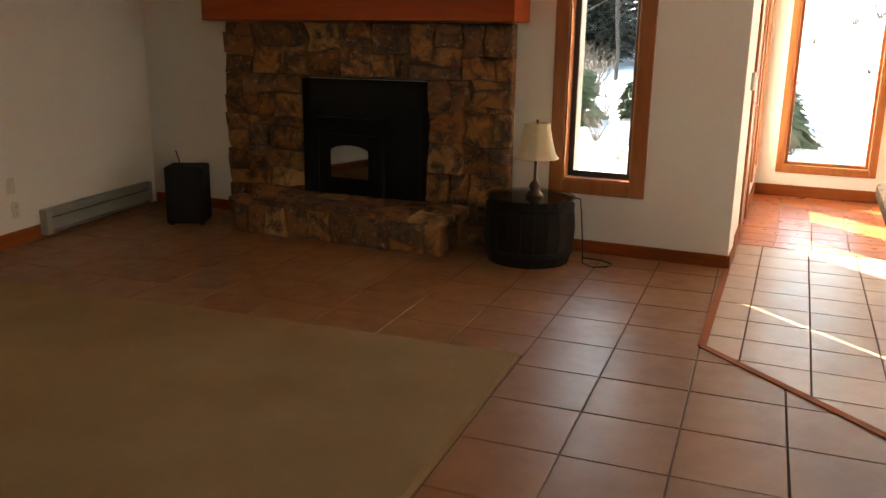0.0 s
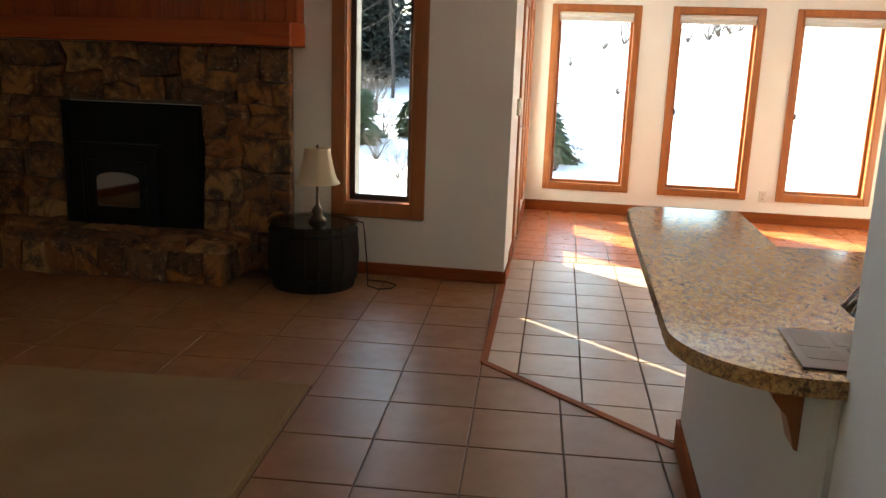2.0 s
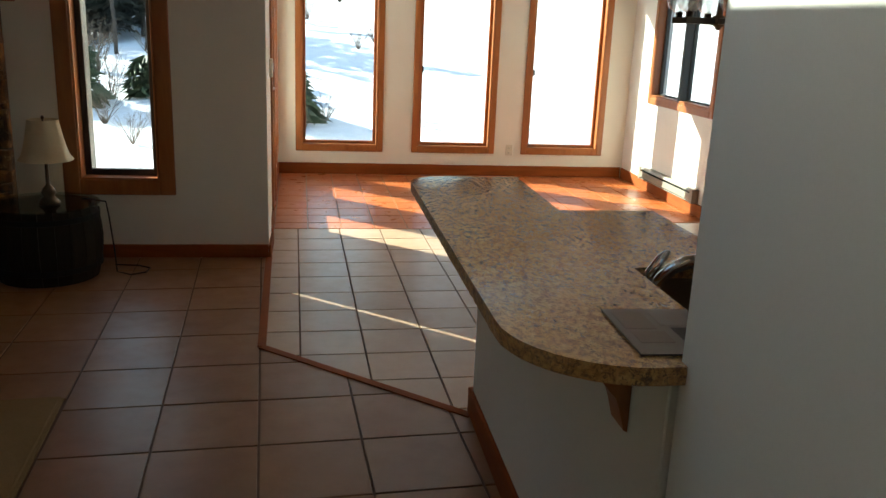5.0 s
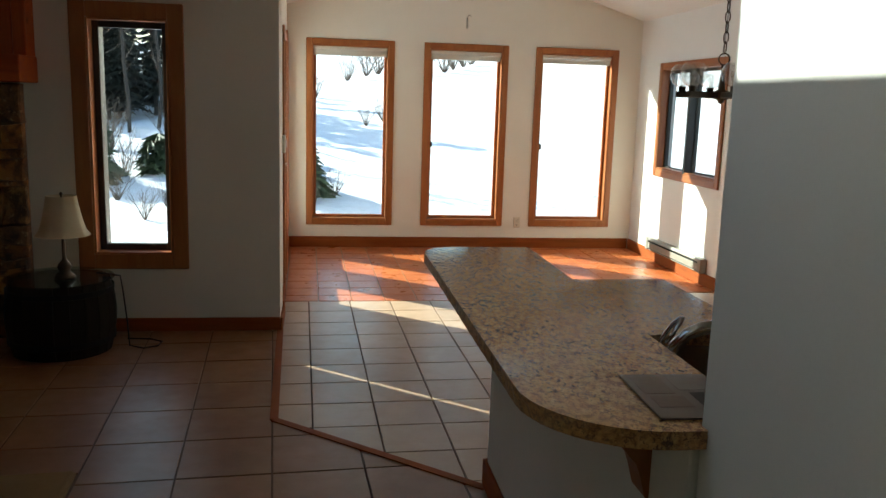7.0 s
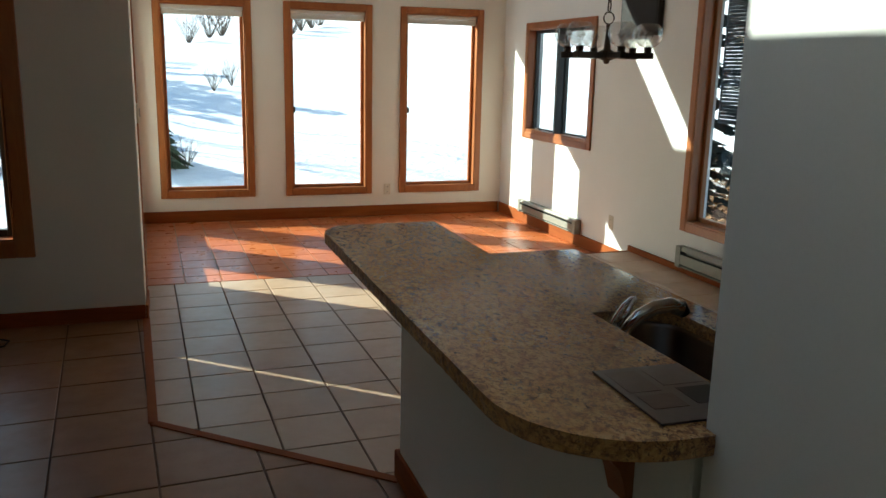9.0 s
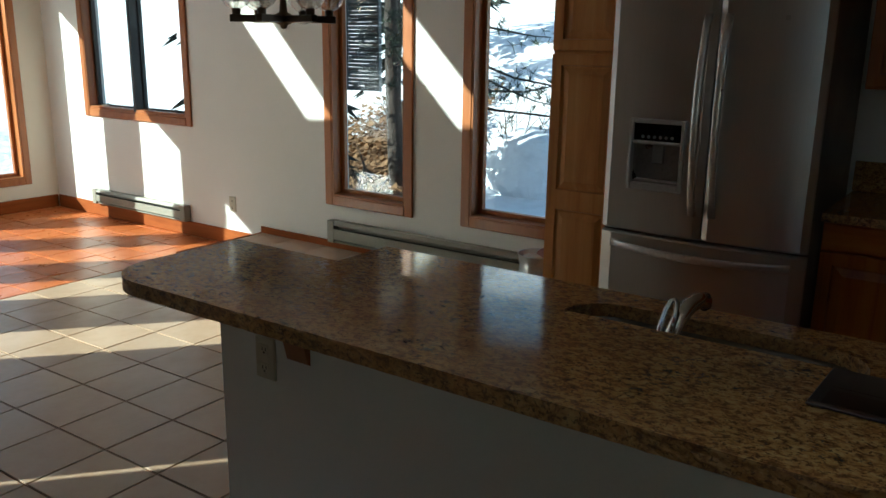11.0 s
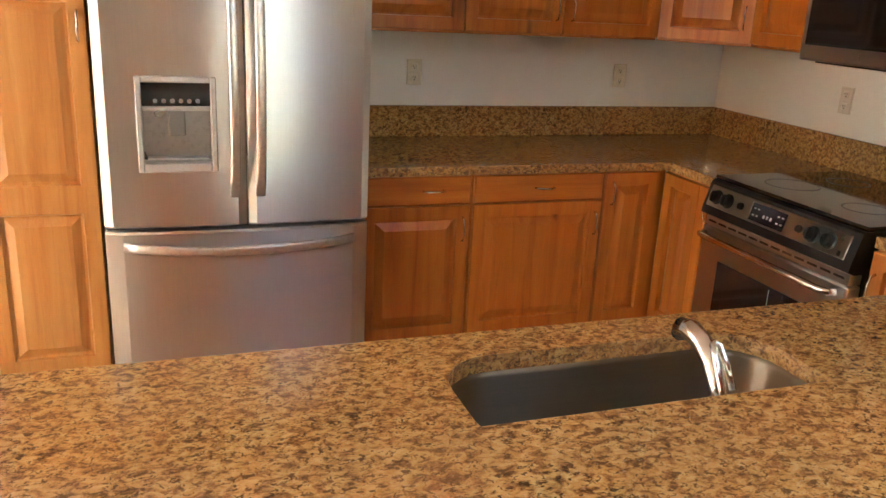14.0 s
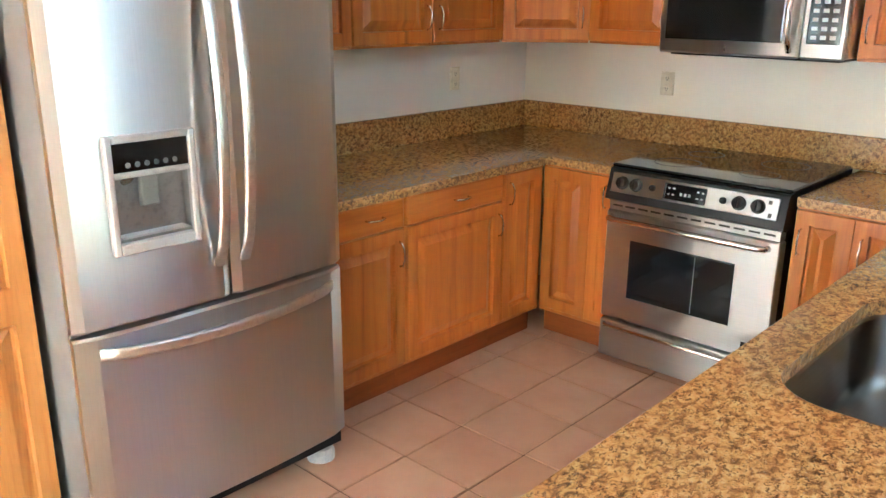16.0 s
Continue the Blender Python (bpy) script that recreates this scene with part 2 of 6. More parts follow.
M["rag"] = surface("white_cloth", (0.72, 0.68, 0.64), (0.6, 0.5, 0.47), 14, 0.9, bump=0.4)
M["rag_pink"] = surface("dusty_pink_cloth", (0.5, 0.3, 0.3), (0.4, 0.22, 0.22), 14, 0.9, bump=0.4)
M["paper"] = surface("dark_leaflet", (0.04, 0.026, 0.02), (0.075, 0.05, 0.04), 18, 0.35, bump=0.02)
M["blind"] = surface("white_blind_fabric", (0.7, 0.68, 0.6), (0.64, 0.62, 0.54), 5, 0.7, fine=200, bump=0.2)
M["snow"] = surface("snow", (0.86, 0.88, 0.92), (0.8, 0.83, 0.9), 0.7, 0.7, fine=7, bump=0.5, dist=0.08, spec=0.2)
M["bark"] = surface("rough_bark", (0.055, 0.042, 0.035), (0.03, 0.024, 0.02), 5, 0.9, fine=30, bump=0.8, dist=0.02)
M["needles"] = surface("pine_needles", (0.035, 0.06, 0.03), (0.055, 0.08, 0.04), 3, 0.7, fine=30, bump=0, each=0.4)
# distant conifers show their unlit side: shade put into the needle colour
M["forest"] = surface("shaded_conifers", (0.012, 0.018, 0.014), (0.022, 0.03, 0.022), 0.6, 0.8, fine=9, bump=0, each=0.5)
M["twig"] = surface("bare_twigs", (0.12, 0.09, 0.07), (0.08, 0.06, 0.045), 5, 0.9, fine=40, bump=0.3)
M["leaf"] = surface("dry_brown_leaves", (0.28, 0.15, 0.065), (0.38, 0.23, 0.115), 4, 0.85, fine=30, bump=0, each=0.5)
M["siding"] = surface("grey_blue_slats", (0.13, 0.15, 0.165), (0.1, 0.115, 0.13), 4, 0.6, bump=0.1)
M["glass"] = clear_glass("window_glass")
M["globe"] = clear_glass("clear_globe_glass", (0.88, 0.88, 0.87), 0.03, 2.2, 0.1)
M["lamp_glass"] = clear_glass("table_glass", (0.75, 0.82, 0.8))

# stone with rust, ochre and grey-brown faces
m_, t_, b_ = nodes_of("rubble_stone")
v_ = coords(t_)
oi_ = t_.nodes.new("ShaderNodeObjectInfo")
own = ramp_of(t_, oi_.outputs["Random"], ((0.0, (0.12, 0.055, 0.022)), (0.25, (0.3, 0.12, 0.034)), (0.45, (0.17, 0.085, 0.036)), (0.65, (0.4, 0.165, 0.042)), (0.85, (0.24, 0.09, 0.026)), (1.0, (0.46, 0.26, 0.1))))
n1, n2, n3 = noise_of(t_, v_, 7, 6, 0.65, 0.7), noise_of(t_, v_, 24, 5, 0.7), noise_of(t_, v_, 110, 3)
col_ = mix_of(t_, own, (0.035, 0.022, 0.014), ramp_of(t_, n1, ((0.44, grey(0)), (0.62, grey(0.9)))))
col_ = mix_of(t_, col_, (0.55, 0.38, 0.2), ramp_of(t_, n2, ((0.56, grey(0)), (0.72, grey(0.65)))))
t_.links.new(col_, b_.inputs["Base Color"])
b_.inputs["Roughness"].default_value = 0.78
bump_of(t_, b_, mix_of(t_, n2, n3, 0.4), 0.6, 0.02)
M["stone"] = m_
M["mortar"] = surface("dark_mortar", (0.16, 0.115, 0.075), (0.1, 0.07, 0.045), 6, 0.95, fine=60, bump=0.6, dist=0.01)

# ---- building helpers ----


def thing(name, label, category, m=None, kind="", group=""):
    ob = new(name)
    ob.matrix_world = m if m is not None else Matrix()
    return tagged(ob, label, category, group, kind)


def finish(name, bm, material, smooth=False):
    me = bpy.data.meshes.new(name)
    bmesh.ops.recalc_face_normals(bm, faces=bm.faces)
    bm.to_mesh(me)
    bm.free()
    me.materials.append(M[material])
    if smooth:
        me.polygons.foreach_set("use_smooth", [True] * len(me.polygons))
    return me


def part(name, bm, material, parent, label="", smooth=False):
    """One mesh object under a thing or under a part."""
    ob = new(name, finish(name, bm, material, smooth))
    ob.parent = parent
    return tagged(ob, label)


def solo(name, bm, material, label, category="", kind="", smooth=False, group=""):
    ob = new(name, finish(name, bm, material, smooth))
    return tagged(ob, label, category, group, kind)


def box(x0, x1, y0, y1, z0, z1, bevel=0.0, bm=None, seg=1):
    own_bm = bm is None
    bm = bmesh.new() if own_bm else bm
    r = bmesh.ops.create_cube(bm, size=1.0, matrix=Matrix.Translation(((x0 + x1) / 2, (y0 + y1) / 2, (z0 + z1) / 2)) @ Matrix.Diagonal((abs(x1 - x0), abs(y1 - y0), abs(z1 - z0), 1)))
    if bevel:
        edges = list({e for v in r["verts"] for e in v.link_edges})
        bmesh.ops.bevel(bm, geom=edges, offset=bevel, segments=seg, affect='EDGES', profile=0.5)
    return bm


def tube(points, r, bm=None, sides=8, r_end=None):
    """A round bar along a line of points."""
    bm = bmesh.new() if bm is None else bm
    pts = [Vector(p) for p in points]
    rings = []
    up = Vector((0, 0, 1))
    for i, p in enumerate(pts):
        d = (pts[min(i + 1, len(pts) - 1)] - pts[max(i - 1, 0)]).normalized()
        a = d.cross(up if abs(d.z) < 0.95 else Vector((1, 0, 0))).normalized()
        b = d.cross(a).normalized()
        rr = r if r_end is None else r + (r_end - r) * i / (len(pts) - 1)
        rings.append([bm.verts.new(p + (a * math.cos(k * math.tau / sides) + b * math.sin(k * math.tau / sides)) * rr) for k in range(sides)])
    for s, e in zip(rings, rings[1:]):
        for k in range(sides):
            bm.faces.new((s[k], s[(k + 1) % sides], e[(k + 1) % sides], e[k]))
    bm.faces.new(rings[0][::-1])
    bm.faces.new(rings[-1])
    return bm


def lathe(profile, cx=0.0, cy=0.0, sides=24, bm=None, caps=True):
    """A turned body: profile of (radius, height)."""
    bm = bmesh.new() if bm is None else bm
    rings = [[bm.verts.new((cx + r * math.cos(k * math.tau / sides), cy + r * math.sin(k * math.tau / sides), z)) for k in range(sides)] for r, z in profile]
    for s, e in zip(rings, rings[1:]):
        for k in range(sides):
            bm.faces.new((s[k], s[(k + 1) % sides], e[(k + 1) % sides], e[k]))
    if caps:
        bm.faces.new(rings[0][::-1])
        bm.faces.new(rings[-1])
    return bm


def prism(poly, z0, z1, chamfer=0.0, bm=None):
    """An upright prism on a convex or simple outline, with a small chamfer round its top."""
    bm = bmesh.new() if bm is None else bm
    n = len(poly)
    c = Vector((sum(p[0] for p in poly) / n, sum(p[1] for p in poly) / n))
    low = [bm.verts.new((x, y, z0)) for x, y in poly]
    mid = [bm.verts.new((x, y, z1 - chamfer)) for x, y in poly]
    top = mid
    if chamfer:
        top = []
        for x, y in poly:
            d = Vector((x, y)) - c
            d = d * max(0, 1 - 1.4 * chamfer / max(d.length, 1e-4))
            top.append(bm.verts.new((c.x + d.x, c.y + d.y, z1)))
    for i in range(n):
        j = (i + 1) % n
        bm.faces.new((low[i], low[j], mid[j], mid[i]))
        if chamfer:
            bm.faces.new((mid[i], mid[j], top[j], top[i]))
    bm.faces.new(low[::-1])
    bm.faces.new(top)
    return bm


def panel(u0, u1, z0, z1, loops, bm=None):
    """A board in the u-z plane that faces -y, stepped by loops of (inset, y)."""
    bm = bmesh.new() if bm is None else bm
    rings = []
    for i, y in loops:
        rings.append([bm.verts.new(p) for p in ((u0 + i, y, z0 + i), (u1 - i, y, z0 + i), (u1 - i, y, z1 - i), (u0 + i, y, z1 - i))])
    for s, e in zip(rings, rings[1:]):
        for k in range(4):
            bm.faces.new((s[k], s[(k + 1) % 4], e[(k + 1) % 4], e[k]))
    bm.faces.new(rings[0][::-1])
    bm.faces.new(rings[-1])
    return bm


def wall(name, m, u0, u1, z0, z1, thick, holes, material, label):
    """A thick wall in the u-z plane of m (room on its -y side), with holes (u0, u1, z0, z1) right through it."""
    us = sorted({u0, u1, *(h[0] for h in holes), *(h[1] for h in holes)})
    zs = sorted({z0, z1, *(h[2] for h in holes), *(h[3] for h in holes)})
    solid = {}
    for i in range(len(us) - 1):
        for j in range(len(zs) - 1):
            cu, cz = (us[i] + us[i + 1]) / 2, (zs[j] + zs[j + 1]) / 2
            solid[i, j] = not any(a < cu < b and c < cz < d for a, b, c, d in holes)
    bm, vs = bmesh.new(), {}

    def v(i, j, k):
        if (i, j, k) not in vs:
            vs[i, j, k] = bm.verts.new((us[i], thick * k, zs[j]))
        return vs[i, j, k]

    for (i, j), s in solid.items():
        if not s:
            continue
        bm.faces.new((v(i, j, 0), v(i + 1, j, 0), v(i + 1, j + 1, 0), v(i, j + 1, 0)))
        bm.faces.new((v(i, j, 1), v(i, j + 1, 1), v(i + 1, j + 1, 1), v(i + 1, j, 1)))
        for di, dj, a, b in ((-1, 0, (0, 0), (0, 1)), (1, 0, (1, 0), (1, 1)), (0, -1, (0, 0), (1, 0)), (0, 1, (0, 1), (1, 1))):
            if not solid.get((i + di, j + dj), False):
                bm.faces.new((v(i + a[0], j + a[1], 0), v(i + b[0], j + b[1], 0), v(i + b[0], j + b[1], 1), v(i + a[0], j + a[1], 1)))
    ob = solo(name, bm, material, label, "wall", "structure")
    ob.matrix_world = m
    return ob


def clip_poly(poly, region):
    """The part of a polygon inside a convex region that runs counter-clockwise."""
    for i in range(len(region)):
        (ax, ay), (bx, by) = region[i], region[(i + 1) % len(region)]

        def side(p):
            return (bx - ax) * (p[1] - ay) - (by - ay) * (p[0] - ax)
        out = []
        for k in range(len(poly)):
            p, q = poly[k], poly[(k + 1) % len(poly)]
            sp, sq = side(p), side(q)
            if sp >= 0:
                out.append(p)
            if sp * sq < 0:
                f = sp / (sp - sq)
                out.append((p[0] + (q[0] - p[0]) * f, p[1] + (q[1] - p[1]) * f))
        poly = out
        if len(poly) < 3:
            return []
    return poly


def area_of(poly):
    return abs(sum(a[0] * b[1] - b[0] * a[1] for a, b in zip(poly, poly[1:] + poly[:1]))) / 2

# ---- the rooms ----
EAST, KEAST, NORTH, SOUTH, HEARTH = 3.365, 3.59, 9.16, 0.325, 5.92
N_FRAME = pose(0, NORTH, 0)
E_FRAME = pose(EAST, NORTH, 0, 0, 0, -90)
KE_FRAME = pose(KEAST, 4.0, 0, 0, 0, -90)
S_FRAME = pose(KEAST, SOUTH, 0, 0, 0, 180)
L_FRAME = pose(0, HEARTH, 0)
WD_FRAME = pose(-0.3546, 6.28, 0, 0, 0, 91.5)
LW_ANGLE = math.degrees(math.atan2(2.02, -0.40))
LW_FRAME = pose(-3.70, -2.6, 0, 0, 0, LW_ANGLE)

# openings, as inner edges (u0, u1, z0, z1)
N_WINDOWS = ((-0.175, 0.613, 0.305, 2.115), (1.047, 1.827, 0.305, 2.115), (2.25, 3.048, 0.305, 2.115))
EW = (NORTH - 8.51, NORTH - 7.185, 0.945, 1.965)
T1 = (NORTH - 5.64, NORTH - 5.015, 0.515, 2.32)
T2 = (NORTH - 4.505, NORTH - 3.88, 0.515, 2.32)
TALL = (-1.525, -1.035, 0.525, 2.02)
DOOR = (0.66, 1.46, 0.0, 2.04)
WW = (2.06, 2.74, 0.305, 2.115)

wall("wall_north", N_FRAME, -0.6, EAST + 0.15, -0.5, 3.3, 0.11, N_WINDOWS, "plaster", "white textured plaster wall with three tall windows")
wall("wall_east", E_FRAME, 0.0, NORTH - 3.76, -0.5, 3.3, 0.15, (EW, T1, T2), "plaster_cool", "white textured plaster wall with sunlight falling across it")
wall("wall_kitchen_east", KE_FRAME, 0.24, 4.0 - SOUTH + 0.15, -0.5, 3.3, 0.15, (), "plaster_cool", "white plaster wall behind the fridge and cabinets")
wall("wall_kitchen_south", S_FRAME, 0.0, KEAST - 0.75, -0.5, 3.3, 0.15, (), "plaster", "white plaster wall behind the stove")
wall("wall_dining_west", WD_FRAME, 0.0, 2.88, -0.5, 3.3, 0.15, (DOOR, WW), "plaster", "white plaster wall with a glazed door and a window")
wall("wall_fireplace", L_FRAME, -5.6, -0.345, -0.5, 3.3, 0.36, (TALL,), "plaster", "cream plaster wall behind the stone fireplace")
wall("wall_living_west", LW_FRAME, -0.2, 8.75, -0.5, 3.3, 0.15, ((3.75, 4.05, 0.95, 1.85), (4.3, 4.6, 0.95, 1.85), (4.85, 5.15, 0.95, 1.85)), "plaster", "cream plaster wall above a baseboard heater")
# unseen slab, added outside to keep direct sun out of the west openings
sun_block = solo("porch_roof", box(-1.5, 9.5, 0.16, 3.0, 2.3, 2.36), "ceiling", "unseen slab added to keep the sun out of the west windows", "roof", "structure")
sun_block.matrix_world = LW_FRAME
wall("wall_living_south", pose(0.62, -2.5, 0, 0, 0, 180), 0.0, 4.4, -0.5, 3.3, 0.15, (), "plaster", "cream plaster wall at the back of the living room")
solo("wall_kitchen_end", box(0.635, 0.75, -2.5, 1.745, -0.02, 3.2, 0.006), "plaster_cool", "white plaster end wall beside the breakfast bar", "wall", "structure")


def ceiling_sheet(name, corners, holes, label, material="ceiling"):
    """A sloping ceiling over a rectangle of the plan, with slanted slots cut through it; corners: x0, x1, y0, y1, z at x0, z at x1."""
    x0, x1, y0, y1, za, zb = corners

    def up(p):
        return za + (zb - za) * (p[0] - x0) / (x1 - x0)
    polys = [[(x0, y0), (x1, y0), (x1, y1), (x0, y1)]]
    for hole in holes:
        rest = []
        for poly in polys:
            left = poly
            for i in range(len(hole)):
                a, b = hole[i], hole[(i + 1) % len(hole)]
                far = 50
                d = Vector((b[0] - a[0], b[1] - a[1])).normalized()
                n = Vector((d.y, -d.x))
                p0, p1 = Vector(a) - d * far, Vector(a) + d * far
                out = clip_poly(left, [tuple(p0 + n * far), tuple(p1 + n * far), tuple(p1), tuple(p0)])
                if len(out) > 2 and area_of(out) > 1e-6:
                    rest.append(out)
                left = clip_poly(left, [tuple(p0), tuple(p1), tuple(p1 - n * far), tuple(p0 - n * far)])
                if len(left) < 3:
                    break
        polys = rest
    bm = bmesh.new()
    for poly in polys:
        low = [bm.verts.new((x, y, up((x, y)))) for x, y in poly]
        top = [bm.verts.new((x, y, up((x, y)) + 0.03)) for x, y in poly]
        n = len(poly)
        bm.faces.new(low)
        bm.faces.new(top[::-1])
        for i in range(n):
            bm.faces.new((low[i], low[(i + 1) % n], top[(i + 1) % n], top[i]))
    return solo(name, bm, material, label, "ceiling", "structure")


def ccw(poly):
    s = sum(a[0] * b[1] - b[0] * a[1] for a, b in zip(poly, poly[1:] + poly[:1]))
    return poly if s > 0 else poly[::-1]


def slots(points):
    """The plans of the roof lights through which the sun reaches an outline (y, z) on the east wall: east and west of the ridge."""
    ridge = 3.093 - SUN_FALL * (EAST - 1.45) / SUN_EAST
    high = clip_poly(points, [(-9, ridge), (19, ridge), (19, 9), (-9, 9)])
    low = clip_poly(points, [(-9, -9), (19, -9), (19, ridge), (-9, ridge)])
    out = []
    for poly, west in ((high, False), (low, True)):
        plan = []
        for y, z in poly:
            s = (2.445 + 0.316 * (EAST + 0.6) - z) / (SUN_FALL + 0.316 * SUN_EAST) if west else (2.488 - z) / (SUN_FALL - 0.316 * SUN_EAST)
            plan.append((EAST - SUN_EAST * s, y + SUN_SOUTH * s))
        out.append(ccw(plan) if len(plan) > 2 else None)
    return out


BAND_A = slots([(6.75, 1.91), (5.30, 0.375), (5.30, 0.70), (6.75, 2.27)])
BAND_B = slots([(5.35, 1.745), (4.35, 0.765), (4.35, 1.10), (5.35, 2.10)])
ceiling_sheet("ceiling_dining_east", (1.45, 3.80, -2.6, 9.32, 3.093, 2.351), [BAND_A[0], BAND_B[0]], "white sloping plaster ceiling with narrow roof lights")
ceiling_sheet("ceiling_dining_west", (-0.60, 1.45, -2.6, 9.32, 2.445, 3.093), [BAND_A[1], BAND_B[1], [(-0.61, 1.70), (-0.10, 1.265), (-0.10, 2.37), (-0.61, 2.80)]], "white sloping plaster ceiling")
# unseen ceiling; dark boards chosen to reduce light bounced into the rooms
ceiling_sheet("ceiling_living", (-5.8, -0.60, -2.7, 6.25, 2.60, 2.445), [[(-0.80, 1.86), (-0.59, 1.68), (-0.59, 2.78), (-0.80, 2.955)]], "unseen living room ceiling, in dark cedar boards to cut bounced light", "plank")

# unseen flat ceiling and plain headers, added to hold light out of the kitchen
solo("ceiling_kitchen", box(0.76, KEAST, SOUTH, 3.75, 2.26, 2.30), "ceiling", "unseen flat white ceiling added to darken the kitchen", "ceiling", "structure")
solo("wall_header_bar", box(0.635, 0.755, 1.748, 3.86, 2.24, 2.815), "plaster_cool", "unseen white header added above the bar to block light", "wall", "structure")
solo("wall_header_kitchen", box(0.757, EAST - 0.002, 3.755, 3.86, 2.24, 2.46), "plaster_cool", "unseen white header added at the kitchen's edge to block light", "wall", "structure")

# ---- floors, under the tiles ----


def sheet(name, outline, z, material, label):
    return solo(name, prism(outline, z - 0.12, z), material, label, "floor", "structure")


TRIM_A, TRIM_B, TRIM_C = (-0.345, 5.93), (-0.294, 4.292), (0.61, 3.49)
floor_kitchen = sheet("floor_kitchen", [(-0.36, 6.73), TRIM_B, TRIM_C, (0.62, -2.5), (3.62, -2.5), (3.62, 6.73)], -0.006, "grout_d", "pinkish clay tile floor with dark grout")
floor_dining = sheet("floor_dining", [(-0.6, 6.73), (3.5, 6.73), (3.5, 9.3), (-0.6, 9.3)], -0.006, "grout_p", "orange terracotta tile floor with pale grout")
floor_living = sheet("floor_living", [(-6.0, -2.6), (0.62, -2.6), TRIM_C, TRIM_B, TRIM_A, (-6.0, 5.95)], -0.006, "grout_d", "large sandy clay tile floor with dark grout")

# carpet with a thin edge strip
CARPET = [(-5.4, -2.5), (-0.65, -2.5), (-1.085, 3.755), (-5.4, 3.39)]
solo("carpet", prism(CARPET, -0.004, 0.012, 0.006), "carpet", "worn tan cut-pile carpet laid flush with the tiles", "carpet", "structure")
edge = bmesh.new()
for (ax, ay), (bx, by) in zip(CARPET[1:3], CARPET[2:4]):
    d = Vector((bx - ax, by - ay)).normalized()
    n = Vector((d.y, -d.x)) * 0.016
    prism([(ax, ay), (ax + n.x, ay + n.y), (bx + n.x, by + n.y), (bx, by)], -0.003, 0.007, bm=edge)
solo("carpet_edge_trim", edge, "carpet", "thin tan edging strip between carpet and tiles", "trim", "structure")


def strip(a, b, w, bm):
    d = (Vector(b) - Vector(a)).normalized()
    n = Vector((d.y, -d.x)) * w / 2
    return prism([tuple(Vector(a) - n), tuple(Vector(a) + n), tuple(Vector(b) + n), tuple(Vector(b) - n)], -0.004, 0.006, 0.002, bm)


wood_strip = thing("floor_trim_strip", "reddish wooden strip between two kinds of floor tile", "trim", kind="structure")
for a, b in ((TRIM_A, TRIM_B), (TRIM_B, TRIM_C)):
    part("board", strip(a, b, 0.042, bmesh.new()), "base", wood_strip)

# ---- baseboards ----


def baseboard(name, m, u0, u1, gaps=(), h=0.105, t=0.018):
    bm = bmesh.new()
    u = u0
    for a, b in (*gaps, (u1, u1)):
        if a - u > 0.01:
            box(u, a, -t, -0.001, 0.001, h, 0.004, bm)
        u = b
    ob = solo(name, bm, "base", "dark reddish wooden baseboard", "baseboard", "structure")
    ob.matrix_world = m
    return ob


baseboard("baseboard_north", N_FRAME, -0.42, EAST - 0.02, h=0.115)
baseboard("baseboard_east", E_FRAME, 0.02, NORTH - 3.77, h=0.115)
baseboard("baseboard_dining_west", WD_FRAME, 0.0, 2.86, ((DOOR[0] - 0.07, DOOR[1] + 0.07),), h=0.115)
baseboard("baseboard_fireplace", L_FRAME, -5.36, -0.345, ((-4.47, -1.90),), h=0.09)
baseboard("baseboard_living_west", LW_FRAME, 0.0, 8.6)
baseboard("baseboard_stub", pose(-0.345, 5.92, 0, 0, 0, 90), -0.018, 0.36, h=0.09)
baseboard("baseboard_bar", pose(0.62, 3.53, 0, 0, 0, -90), 0.0, 1.784, h=0.112)
baseboard("baseboard_kitchen_end", pose(0.635, 1.744, 0, 0, 0, -90), 0.0, 4.2, h=0.09)
baseboard("baseboard_bar_end", pose(0.76, 3.52, 0, 0, 0, 180), 0.0, 0.157, h=0.112)

# ---- windows ----


